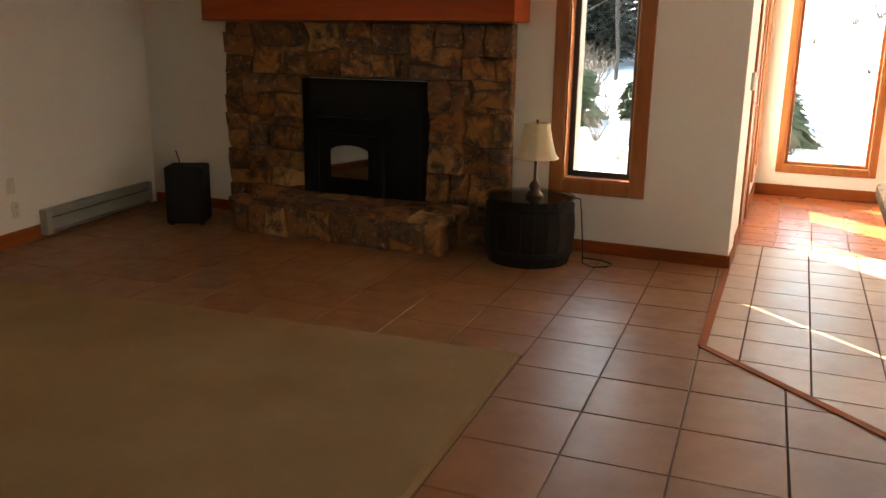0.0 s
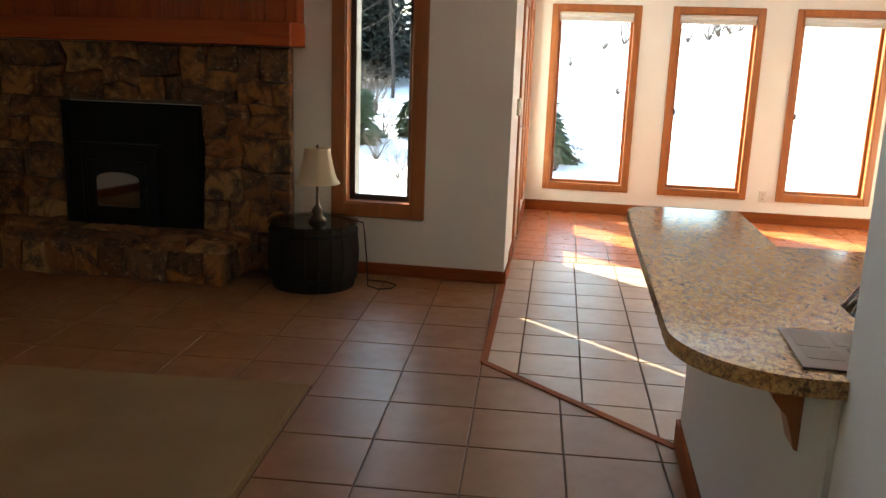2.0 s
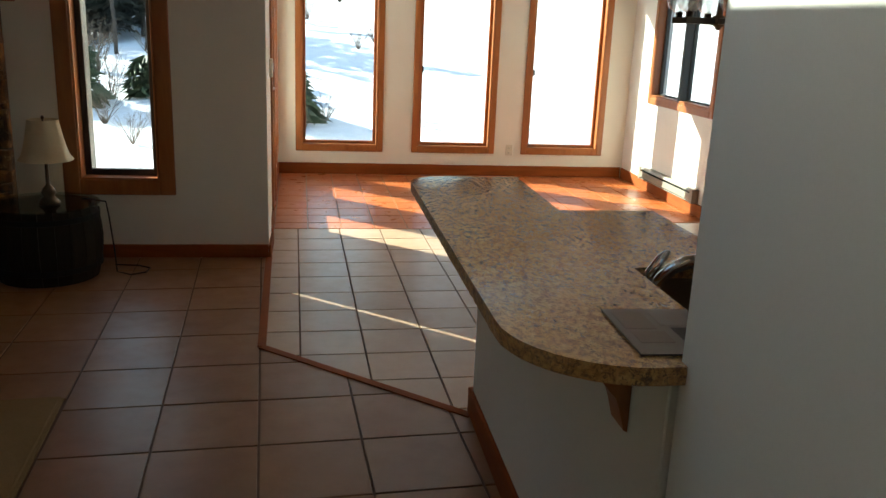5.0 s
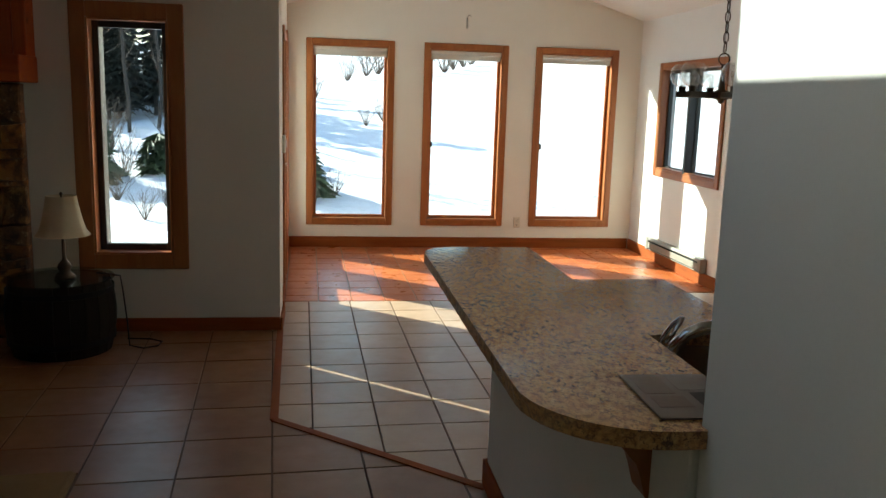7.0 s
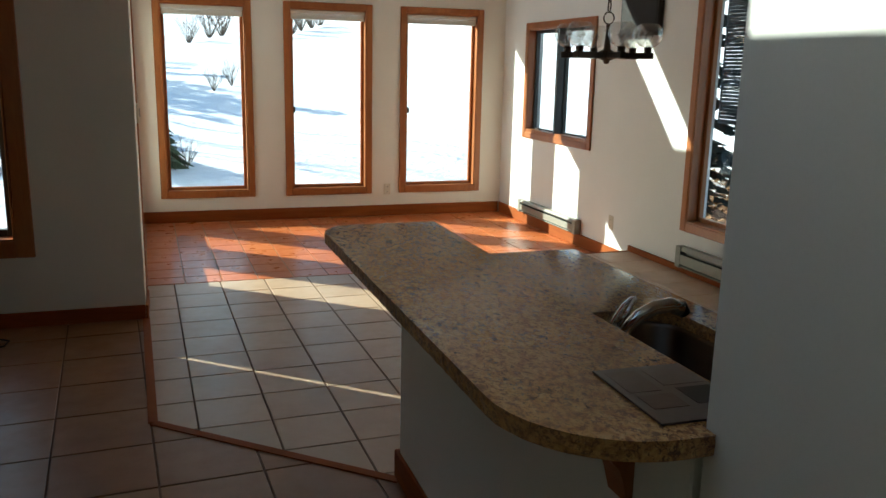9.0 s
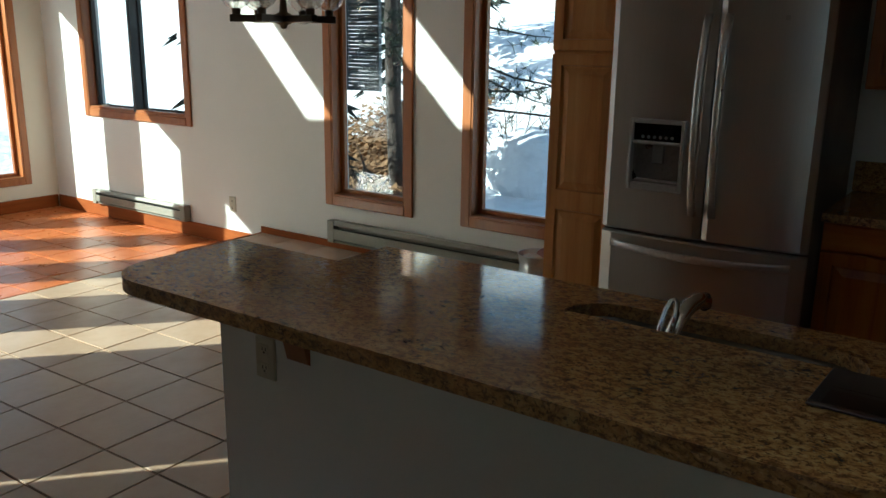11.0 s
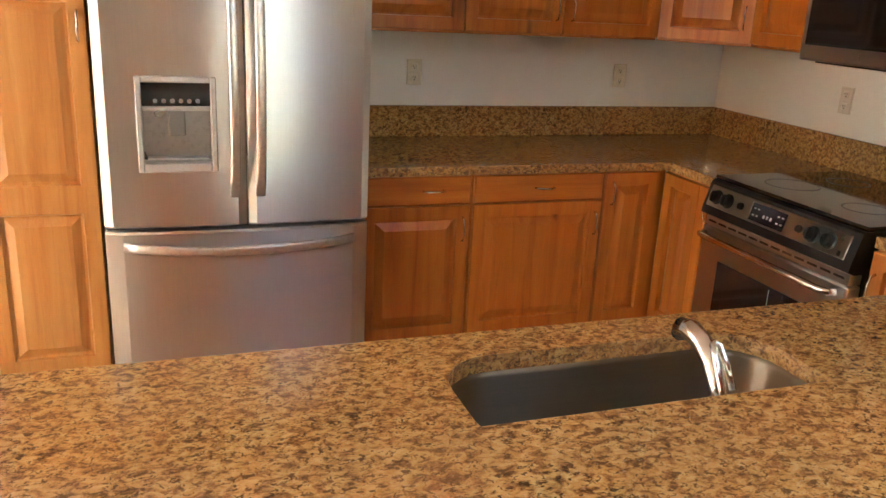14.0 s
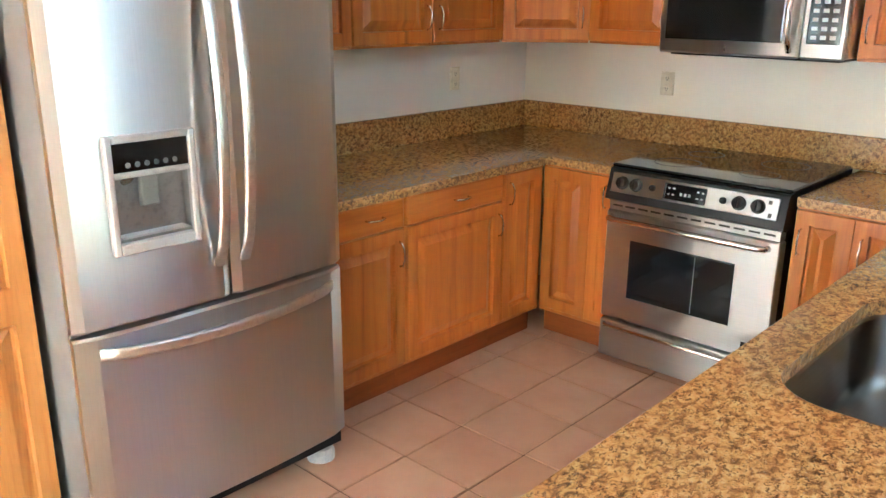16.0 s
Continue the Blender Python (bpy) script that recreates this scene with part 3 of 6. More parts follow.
def window(name, m, o, label, cw=0.062, depth=0.11, set_back=0.08, sash="trim", mullions=(), blind=0.0, latch=None, sill=False):
    """Casing on the wall, lined opening, sash and panes. o: inner edges."""
    u0, u1, z0, z1 = o
    w = thing(name, label, "window", m, "structure")
    for a, b, c, d in ((u0 - cw, u0, z0 - cw, z1 + cw), (u1, u1 + cw, z0 - cw, z1 + cw), (u0, u1, z1, z1 + cw), (u0, u1, z0 - cw, z0)):
        part("casing", box(a, b, -0.02, -0.001, c, d, 0.005), "trim", w)
    for a, b, c, d in ((u0, u0 + 0.012, z0, z1), (u1 - 0.012, u1, z0, z1), (u0 + 0.012, u1 - 0.012, z1 - 0.012, z1), (u0 + 0.012, u1 - 0.012, z0, z0 + 0.012)):
        part("jamb", box(a, b, -0.016, min(depth, set_back + 0.02), c, d, 0.002), "trim", w)
        if depth > set_back + 0.05:
            part("outer_jamb", box(a, b, set_back + 0.021, depth, c, d, 0.002), sash, w)
    if sill:
        part("window_sill", box(u0 + 0.012, u1 - 0.012, -0.012, set_back - 0.02, z0 + 0.012, z0 + 0.03, 0.004), "trim", w)
    edges = [u0 + 0.012, *mullions, u1 - 0.012]
    for a, b in zip(edges, edges[1:]):
        s = 0.03 if depth < 0.2 else 0.04
        fr = bmesh.new()
        ring = ((a, a + s, z0 + 0.012, z1 - 0.012), (b - s, b, z0 + 0.012, z1 - 0.012), (a + s, b - s, z0 + 0.012, z0 + 0.012 + s), (a + s, b - s, z1 - 0.012 - s, z1 - 0.012))
        for c in ring:
            box(c[0], c[1], set_back - 0.018, set_back + 0.02, c[2], c[3], 0.003, fr)
        part("window_frame", fr, sash, w)
        pane = part("pane", box(a + s - 0.004, b - s + 0.004, set_back, set_back + 0.004, z0 + 0.012 + s - 0.004, z1 - 0.012 - s + 0.004), "glass", w)
        pane.visible_shadow = False
    for mu in mullions:
        part("mullion", box(mu - 0.018, mu + 0.018, -0.014, set_back - 0.019, z0 + 0.012, z1 - 0.012, 0.003), sash, w)
    if blind:
        part("blind_rail", box(u0 + 0.014, u1 - 0.014, 0.01, 0.06, z1 - 0.012 - 0.04, z1 - 0.014, 0.004), "blind", w, "white blind head rail")
        fold = bmesh.new()
        for k in range(4):
            box(u0 + 0.018, u1 - 0.018, 0.013 + 0.004 * (k % 2), 0.055, z1 - 0.054 - (k + 1) * blind / 4, z1 - 0.055 - k * blind / 4, 0.003, fold)
        part("raised_blind", fold, "blind", w, "stack of white blind folds")
    if latch:
        lx, lz = latch
        part("latch", box(lx - 0.008, lx + 0.008, 0.0, 0.03, lz - 0.03, lz + 0.03, 0.004), "dark_frame", w, "small dark latch")
    return w


window("window_1", N_FRAME, N_WINDOWS[0], "tall window in reddish wood with a raised white blind", blind=0.05)
window("window_2", N_FRAME, N_WINDOWS[1], "tall window in reddish wood with a raised white blind", blind=0.05, latch=(1.085, 1.12))
window("window_3", N_FRAME, N_WINDOWS[2], "tall window in reddish wood with a raised white blind", blind=0.05, latch=(2.288, 1.12))
w4 = window("window_4", E_FRAME, EW, "two-light casement window with dark sashes in wooden casing", sash="dark_frame", mullions=((EW[0] + EW[1]) / 2,), sill=True)
for u in (EW[0] + 0.2, EW[1] - 0.2):
    part("crank_handle", tube(((u, 0.075, EW[2] + 0.035), (u, 0.04, EW[2] + 0.05), (u + 0.06, 0.03, EW[2] + 0.04)), 0.008), "dark_frame", w4, "dark casement crank")
window("window_5", E_FRAME, T1, "tall narrow window in varnished wood casing", cw=0.067)
window("window_6", E_FRAME, T2, "tall narrow window in varnished wood casing", cw=0.067)
window("window_7", L_FRAME, TALL, "tall narrow window with dark sash in deep wooden reveal", cw=0.1, depth=0.36, set_back=0.1, sash="dark_frame")

window("window_8", WD_FRAME, WW, "tall window in reddish wood beside the glazed door")

# glazed door in the dining room's west wall
door = thing("door_1", "glazed wooden outside door, closed", "door", WD_FRAME, "structure")
for a, b, c, d in ((DOOR[0] - 0.065, DOOR[0], 0.0, DOOR[3] + 0.065), (DOOR[1], DOOR[1] + 0.065, 0.0, DOOR[3] + 0.065), (DOOR[0], DOOR[1], DOOR[3], DOOR[3] + 0.065)):
    part("casing", box(a, b, -0.02, -0.001, c, d, 0.004), "trim", door)
leaf_bm = bmesh.new()
for a, b, c, d in ((DOOR[0] + 0.004, DOOR[0] + 0.11, 0.01, 2.03), (DOOR[1] - 0.11, DOOR[1] - 0.004, 0.01, 2.03), (DOOR[0] + 0.11, DOOR[1] - 0.11, 1.9, 2.03), (DOOR[0] + 0.11, DOOR[1] - 0.11, 0.01, 0.3)):
    box(a, b, 0.05, 0.095, c, d, 0.003, leaf_bm)
part("door_leaf", leaf_bm, "trim", door)
dp = part("pane", box(DOOR[0] + 0.1, DOOR[1] - 0.1, 0.07, 0.075, 0.29, 1.91), "glass", door)
dp.visible_shadow = False
part("door_handle", tube(((DOOR[1] - 0.06, 0.05, 1.0), (DOOR[1] - 0.06, -0.01, 1.0), (DOOR[1] - 0.16, -0.01, 1.0)), 0.01), "chrome", door, "steel lever handle")

# ---- kitchen: the breakfast bar and the sink side ----


def rounded(corners, seg=10):
    """An outline with rounded corners; corners: (x, y, radius), counter-clockwise."""
    out, n = [], len(corners)
    for i, (x, y, r) in enumerate(corners):
        p = Vector((x, y))
        a = (Vector(corners[i - 1][:2]) - p).normalized()
        b = (Vector(corners[(i + 1) % n][:2]) - p).normalized()
        if r <= 0:
            out.append((x, y))
            continue
        ang = a.angle(b)
        t = r / math.tan(ang / 2)
        c = p + (a + b).normalized() * (r / math.sin(ang / 2))
        s, e = p + a * t - c, p + b * t - c
        a0 = math.atan2(s.y, s.x)
        da = (math.atan2(e.y, e.x) - a0 + math.pi) % math.tau - math.pi
        for k in range(seg + 1):
            out.append((c.x + r * math.cos(a0 + da * k / seg), c.y + r * math.sin(a0 + da * k / seg)))
    return out


def slab(outline, z1, thick=0.036, hole=None, rough_edge=0.004):
    """A stone worktop: outline cut fine, with a hand-broken edge."""
    bm = bmesh.new()

    def fine(poly, step=0.02):
        pts = []
        for (ax, ay), (bx, by) in zip(poly, poly[1:] + poly[:1]):
            n = max(1, int(math.hypot(bx - ax, by - ay) / step))
            pts += [(ax + (bx - ax) * k / n, ay + (by - ay) * k / n) for k in range(n)]
        return pts

    def ring(pts, z, amount):
        vs = []
        for x, y in pts:
            q = noise.noise_vector(Vector((x * 55, y * 55, z * 90))) * amount
            vs.append(bm.verts.new((x + q.x, y + q.y, z + q.z * 0.3)))
        return vs
    outer = fine(outline)
    tops = []
    for pts, flip in ((outer, False), *(((fine(hole), True),) if hole else ())):
        levels = [ring(pts, z1, 0.0), ring(pts, z1 - 0.004, rough_edge * 0.6), ring(pts, z1 - 0.013, rough_edge), ring(pts, z1 - 0.024, rough_edge), ring(pts, z1 - thick, rough_edge * 0.5)]
        for s, e in zip(levels, levels[1:]):
            for k in range(len(pts)):
                j = (k + 1) % len(pts)
                bm.faces.new((s[k], e[k], e[j], s[j]))
        tops.append((levels[0], levels[-1]))
    for i in (0, 1):
        edges = []
        for pair in tops:
            vs = pair[i]
            edges += [bm.edges.get((vs[k], vs[(k + 1) % len(vs)])) for k in range(len(vs))]
        bmesh.ops.triangle_fill(bm, edges=edges, use_beauty=True)
    return bm


def worktop(name, bm, label, z1):
    """A stone worktop as a polished face and a rougher chiselled edge."""
    t = thing(name, label, "counter")
    bm.normal_update()
    rest = bm.copy()
    for piece, keep_top in ((bm, True), (rest, False)):
        gone = [f for f in piece.faces if (abs(f.normal.z) > 0.9 and f.calc_center_median().z > z1 - 0.002) != keep_top]
        bmesh.ops.delete(piece, geom=gone, context='FACES')
    part("polished_face", bm, "granite", t)
    part("chiselled_edge", rest, "granite_edge", t, "rough chiselled granite edge")
    return t


BAR_Z, TOP_Z = 0.994, 0.885
bar_wall = solo("bar_wall", box(0.62, 0.75, 1.746, 3.52, -0.004, BAR_Z - 0.037, 0.004), "plaster_cool", "white plastered half wall that carries the breakfast bar", "wall", "structure")
worktop("bar_top", slab(rounded([(0.333, 1.71, 0.25), (0.633, 1.71, 0), (0.633, 1.748, 0), (0.77, 1.748, 0), (0.77, 3.605, 0.012), (0.326, 3.605, 0.14)]), BAR_Z),
        "polished gold and brown granite bar top with a chiselled edge", BAR_Z)


def corbel(y):
    """A scrolled wooden bracket under the bar."""
    q = BAR_Z - 0.037
    pts = [(0.619, q), (0.508, q), (0.508, q - 0.03), (0.527, q - 0.036), (0.55, q - 0.055), (0.556, q - 0.085), (0.572, q - 0.105), (0.587, q - 0.12), (0.598, q - 0.15), (0.61, q - 0.195), (0.619, q - 0.2)]
    bm = bmesh.new()
    a = [bm.verts.new((x, y - 0.037, z)) for x, z in pts]
    b = [bm.verts.new((x, y + 0.037, z)) for x, z in pts]
    for i in range(len(pts)):
        j = (i + 1) % len(pts)
        bm.faces.new((a[i], a[j], b[j], b[i]))
    bm.faces.new(a)
    bm.faces.new(b[::-1])
    ob = solo("corbel", bm, "trim", "scrolled orange-brown wooden bracket under the bar", "bracket", group="corbels under the bar")
    return ob


for y in (1.95, 3.21):
    corbel(y)


def outlet(name, m, u, z, kind="outlet", mat="plate"):
    """A wall plate with a double socket or a switch, on the wall of m."""
    o = thing(name, "ivory plastic double wall outlet" if kind == "outlet" else "ivory plastic switch plate", kind, m @ pose(u, 0, z))
    part("plate", panel(-0.036, 0.036, -0.058, 0.058, ((0, 0.0), (0, -0.004), (0.004, -0.007))), mat, o)
    if kind == "outlet":
        for dz in (-0.026, 0.026):
            s = part("socket", panel(-0.016, 0.016, dz - 0.014, dz + 0.014, ((0, -0.007), (0.002, -0.009))), mat, o)
            for du in (-0.006, 0.006):
                part("slot", box(du - 0.0014, du + 0.0014, -0.0095, -0.0085, dz - 0.003, dz + 0.006), "hole", s)
            part("slot", box(-0.003, 0.003, -0.0095, -0.0085, dz - 0.011, dz - 0.006), "hole", s)
    else:
        part("rocker", box(-0.006, 0.006, -0.016, -0.007, -0.014, 0.014, 0.002), mat, o)
    return o


outlet("wall_outlet", pose(0.62, 0, 0, 0, 0, -90), -3.335, 0.74)
outlet("wall_outlet", N_FRAME, 2.06, 0.285)
outlet("wall_outlet", KE_FRAME, 4.0 - 2.02, 1.184)
outlet("wall_outlet", KE_FRAME, 4.0 - 0.93, 1.184)
outlet("wall_outlet", S_FRAME, KEAST - 2.70, 1.184)

# worktop on the sink side, with the basin hung in it
SINK = rounded([(0.875, 1.98, 0.09), (1.2, 1.98, 0.12), (1.2, 2.70, 0.12), (0.875, 2.70, 0.09)], 6)
worktop("sink_counter", slab([(0.752, SOUTH + 0.02), (1.745, SOUTH + 0.02), (1.745, 1.056), (1.335, 1.056), (1.31, 1.08), (1.31, 3.49), (0.752, 3.49)], TOP_Z, hole=SINK),
        "polished gold and brown granite worktop around the sink", TOP_Z)
basin = thing("kitchen_sink", "brushed steel undermount sink with rounded corners", "sink")
bm = bmesh.new()
levels = []
cx, cy = 1.0375, 2.34
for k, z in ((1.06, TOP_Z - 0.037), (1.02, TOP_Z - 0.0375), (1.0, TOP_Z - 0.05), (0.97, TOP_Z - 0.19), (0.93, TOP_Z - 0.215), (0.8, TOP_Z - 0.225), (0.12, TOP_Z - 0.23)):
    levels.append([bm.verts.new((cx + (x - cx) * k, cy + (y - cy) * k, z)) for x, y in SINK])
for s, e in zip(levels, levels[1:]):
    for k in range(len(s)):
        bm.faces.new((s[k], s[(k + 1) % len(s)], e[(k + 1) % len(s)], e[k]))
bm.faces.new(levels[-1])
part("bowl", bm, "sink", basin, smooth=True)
part("drain", lathe(((0.045, TOP_Z - 0.229), (0.045, TOP_Z - 0.226), (0.03, TOP_Z - 0.226), (0.028, TOP_Z - 0.232)), cx, cy), "chrome", basin, "chrome drain ring")

tap = thing("faucet", "satin nickel pull-out faucet with a loop lever", "faucet")
part("base", lathe(((0.03, TOP_Z), (0.03, TOP_Z + 0.01), (0.024, TOP_Z + 0.02), (0.022, TOP_Z + 0.05)), 0.83, 2.335), "chrome", tap, smooth=True)
part("spout", tube(((0.83, 2.335, TOP_Z + 0.045), (0.847, 2.333, TOP_Z + 0.08), (0.873, 2.328, TOP_Z + 0.108), (0.91, 2.323, TOP_Z + 0.126), (0.95, 2.318, TOP_Z + 0.132), (0.98, 2.314, TOP_Z + 0.122)), 0.014, sides=14, r_end=0.02), "chrome", tap, smooth=True)
part("spray_nozzle", tube(((0.975, 2.315, TOP_Z + 0.13), (0.991, 2.312, TOP_Z + 0.108)), 0.018, sides=14, r_end=0.014), "black", tap, "black spray nozzle")
part("lever_base", lathe(((0.027, TOP_Z), (0.027, TOP_Z + 0.006), (0.025, TOP_Z + 0.008), (0.023, TOP_Z + 0.03), (0.018, TOP_Z + 0.055), (0.013, TOP_Z + 0.07)), 0.795, 2.338), "chrome", tap, smooth=True)
part("lever", tube(((0.797, 2.350, TOP_Z + 0.05), (0.815, 2.351, TOP_Z + 0.09), (0.842, 2.349, TOP_Z + 0.132), (0.858, 2.345, TOP_Z + 0.147), (0.864, 2.338, TOP_Z + 0.149), (0.858, 2.331, TOP_Z + 0.146), (0.840, 2.327, TOP_Z + 0.12), (0.818, 2.326, TOP_Z + 0.086)), 0.0058, sides=10), "chrome", tap, "nickel loop lever", True)
bottle = thing("glass_bottle", "small clear glass bottle on the sink counter", "bottle")
part("body", lathe(((0.001, TOP_Z + 0.001), (0.034, TOP_Z + 0.002), (0.036, TOP_Z + 0.05), (0.03, TOP_Z + 0.075), (0.013, TOP_Z + 0.095), (0.012, TOP_Z + 0.14)), 0.84, 1.86, 20, caps=False), "globe", bottle, smooth=True)
part("stopper", lathe(((0.014, TOP_Z + 0.14), (0.014, TOP_Z + 0.155), (0.004, TOP_Z + 0.16)), 0.84, 1.86, 14), "globe", bottle, smooth=True)
leaflet = thing("leaflet", "dark printed leaflet lying on the bar top", "leaflet", pose(0.573, 2.012, BAR_Z + 0.001, 0, 0, -2))
part("sheet", box(0.0, 0.19, -0.25, 0.0, 0.0, 0.004, 0.001), "paper", leaflet)
for k, (a, b, c, d) in enumerate(((0.015, 0.08, -0.12, -0.02), (0.095, 0.185, -0.1, -0.02), (0.02, 0.09, -0.195, -0.135), (0.11, 0.18, -0.19, -0.115))):
    part("print", box(a, b, c, d, 0.0042, 0.0046), ("bronze", "paper", "bronze", "hole")[k], leaflet)
# ---- kitchen units ----
DOOR_LOOPS = ((0, 0.0), (0, -0.018), (0.003, -0.022), (0.053, -0.022), (0.056, -0.006), (0.064, -0.004), (0.098, -0.019))
DRAWER_LOOPS = ((0, 0.0), (0, -0.015), (0.006, -0.02))


def pull(parent, u, z, up=True, length=0.1):
    """A slim bowed wire handle."""
    h = length / 2
    pts = [(-h, 0.0), (-h * 0.92, 0.018), (-h * 0.4, 0.028), (h * 0.4, 0.028), (h * 0.92, 0.018), (h, 0.0)]
    line = [(u, -0.02 - d, z + a) if up else (u + a, -0.02 - d, z) for a, d in pts]
    part("handle", tube(line, 0.0042, sides=8), "chrome", parent, "satin nickel wire handle", True)


def unit(name, label, m, u0, u1, z0, z1, depth, fronts, toe=0.0, group="", timber="cab"):
    """A cabinet whose front frame stands in the u-z plane of m. fronts: (kind, u0, u1, z0, z1, handle u, handle z)."""
    c = thing(name, label, "cabinet", m, group=group)
    part("body", box(u0 + 0.001, u1 - 0.001, 0.0, depth, z0, z1, 0.002), timber, c)
    if toe:
        part("toe_kick", box(u0 + 0.001, u1 - 0.001, 0.055, depth, 0.001, toe, 0.0), "base", c, "dark reddish toe board")
    for kind, a, b, d, e, hu, hz in fronts:
        a, b = a - 0.003, b + 0.003
        if kind == "door":
            ob = part("door", panel(a, b, d, e, DOOR_LOOPS), timber, c)
        elif kind == "tall":
            bm = panel(a, b, d, d + (e - d) * 0.475, ((0, 0.0), (0, -0.02), (0.05, -0.02), (0.055, -0.008), (0.064, -0.007), (0.094, -0.019)))
            panel(a, b, d + (e - d) * 0.475, e, ((0, 0.0), (0, -0.02), (0.05, -0.02), (0.055, -0.008), (0.064, -0.007), (0.094, -0.019)), bm)
            ob = part("door", bm, timber, c)
        else:
            ob = part("drawer", panel(a, b, d, e, DRAWER_LOOPS), "cab_h", c)
        if hu is not None:
            pull(ob, hu, hz, kind != "drawer", 0.1 if kind != "drawer" else 0.085)
    return c


# east run: front frames at x = 2.92; u runs to the south from y = 4
KE = pose(2.92, 4.0, 0, 0, 0, -90)
TOE, UNDER = 0.125, TOP_Z - 0.037
unit("pantry_cabinet", "tall honey-coloured alder pantry cabinet with panelled doors", KE, 4 - 3.745, 4 - 3.368, TOE, 2.2, 0.665,
     (("tall", 4 - 3.738, 4 - 3.375, TOE + 0.02, 1.505, 4 - 3.395, 1.38), ("door", 4 - 3.738, 4 - 3.375, 1.522, 2.18, 4 - 3.395, 1.62)), TOE, timber="cab_lit")
unit("base_cabinet", "honey-coloured alder base cabinet with a drawer over a door", KE, 4 - 2.432, 4 - 1.962, TOE, UNDER, 0.665,
     (("drawer", 4 - 2.425, 4 - 1.975, 0.726, 0.842, 4 - 2.13, 0.785), ("door", 4 - 2.425, 4 - 1.975, TOE + 0.025, 0.72, 4 - 2.0, 0.62)), TOE, "base cabinets")
unit("base_cabinet", "wide honey-coloured alder base cabinet with a drawer over a door", KE, 4 - 1.962, 4 - 1.355, TOE, UNDER, 0.665,
     (("drawer", 4 - 1.95, 4 - 1.365, 0.726, 0.842, 4 - 1.64, 0.785), ("door", 4 - 1.95, 4 - 1.365, TOE + 0.025, 0.72, 4 - 1.39, 0.62)), TOE, "base cabinets")
unit("corner_cabinet", "honey-coloured alder corner cabinet with a narrow door", KE, 4 - 1.355, 4 - 1.04, TOE, UNDER, 0.665,
     (("door", 4 - 1.345, 4 - 1.085, TOE + 0.025, 0.84, 4 - 1.315, 0.75),), TOE, "base cabinets")
# south run: front frames at y = 1.04; u runs to the west from x = 3.59
KS = pose(KEAST, 1.04, 0, 0, 0, 180)
unit("base_cabinet", "honey-coloured alder corner door with a knot", KS, KEAST - 2.915, KEAST - 2.53, TOE, UNDER, 0.70,
     (("door", KEAST - 2.89, KEAST - 2.645, TOE + 0.025, 0.84, None, None), ("door", KEAST - 2.64, KEAST - 2.535, TOE + 0.025, 0.84, KEAST - 2.56, 0.75)), TOE, "base cabinets")
unit("base_cabinet", "honey-coloured alder base cabinet beside the stove", KS, KEAST - 1.745, KEAST - 1.32, TOE, UNDER, 0.70,
     (("door", KEAST - 1.738, KEAST - 1.535, TOE + 0.025, 0.84, KEAST - 1.715, 0.72), ("door", KEAST - 1.53, KEAST - 1.34, TOE + 0.025, 0.84, KEAST - 1.50, 0.72)), TOE, "base cabinets")
# under the sink counter, facing the kitchen
KW = pose(1.28, 1.06, 0, 0, 0, 90)
for a, b in ((0.3, 0.9), (0.9, 1.65), (1.65, 2.36)):
    unit("sink_cabinet", "honey-coloured alder cabinet under the sink counter", KW, a, b, TOE, UNDER if b < 0.95 or a > 1.6 else UNDER - 0.21, 0.525,
         (("door", a + 0.01, (a + b) / 2 - 0.003, TOE + 0.025, 0.62, (a + b) / 2 - 0.03, 0.55), ("door", (a + b) / 2 + 0.003, b - 0.01, TOE + 0.025, 0.62, (a + b) / 2 + 0.03, 0.55)), TOE, "sink cabinets")

# back worktop and its upstand
worktop("kitchen_counter", slab([(2.53, SOUTH + 0.003), (KEAST - 0.003, SOUTH + 0.003), (KEAST - 0.003, 2.436), (2.885, 2.436), (2.885, 1.075), (2.865, 1.052), (2.53, 1.052)], TOP_Z),
        "polished granite worktop along the kitchen corner", TOP_Z)
solo("backsplash", box(KEAST - 0.024, KEAST - 0.001, SOUTH + 0.024, 2.44, TOP_Z + 0.001, 1.03, 0.003), "granite", "low granite upstand behind the worktop", "backsplash")
solo("backsplash", box(0.76, KEAST - 0.001, SOUTH + 0.001, SOUTH + 0.023, TOP_Z + 0.001, 1.03, 0.003), "granite", "low granite upstand behind the stove", "backsplash")

# upper cabinets
KU = pose(3.28, 4.0, 0, 0, 0, -90)
UZ0, UZ1 = 1.38, 2.15
for a, b, hu in ((2.40, 1.905, None), (1.905, 1.44, 1.475), (1.44, 0.945, 1.40)):
    unit("wall_cabinet", "honey-coloured alder wall cabinet with a raised panel door", KU, 4 - a, 4 - b, UZ0, UZ1, 0.309,
         (("door", 4 - a + 0.006, 4 - b - 0.006, UZ0 + 0.012, UZ1 - 0.02, None if hu is None else 4 - hu, 1.5),), group="wall cabinets")
diag = math.degrees(math.atan2(0.655 - 0.945, 2.96 - 3.28))
DU = pose(3.28, 0.942, 0, 0, 0, diag)
dl = math.hypot(0.32, 0.29)
unit("wall_cabinet", "diagonal honey-coloured alder corner wall cabinet", DU, 0.004, dl - 0.004, UZ0, UZ1, 0.2,
     (("door", 0.014, dl - 0.012, UZ0 + 0.012, UZ1 - 0.02, dl - 0.045, 1.5),), group="wall cabinets")
KSU = pose(KEAST, 0.655, 0, 0, 0, 180)
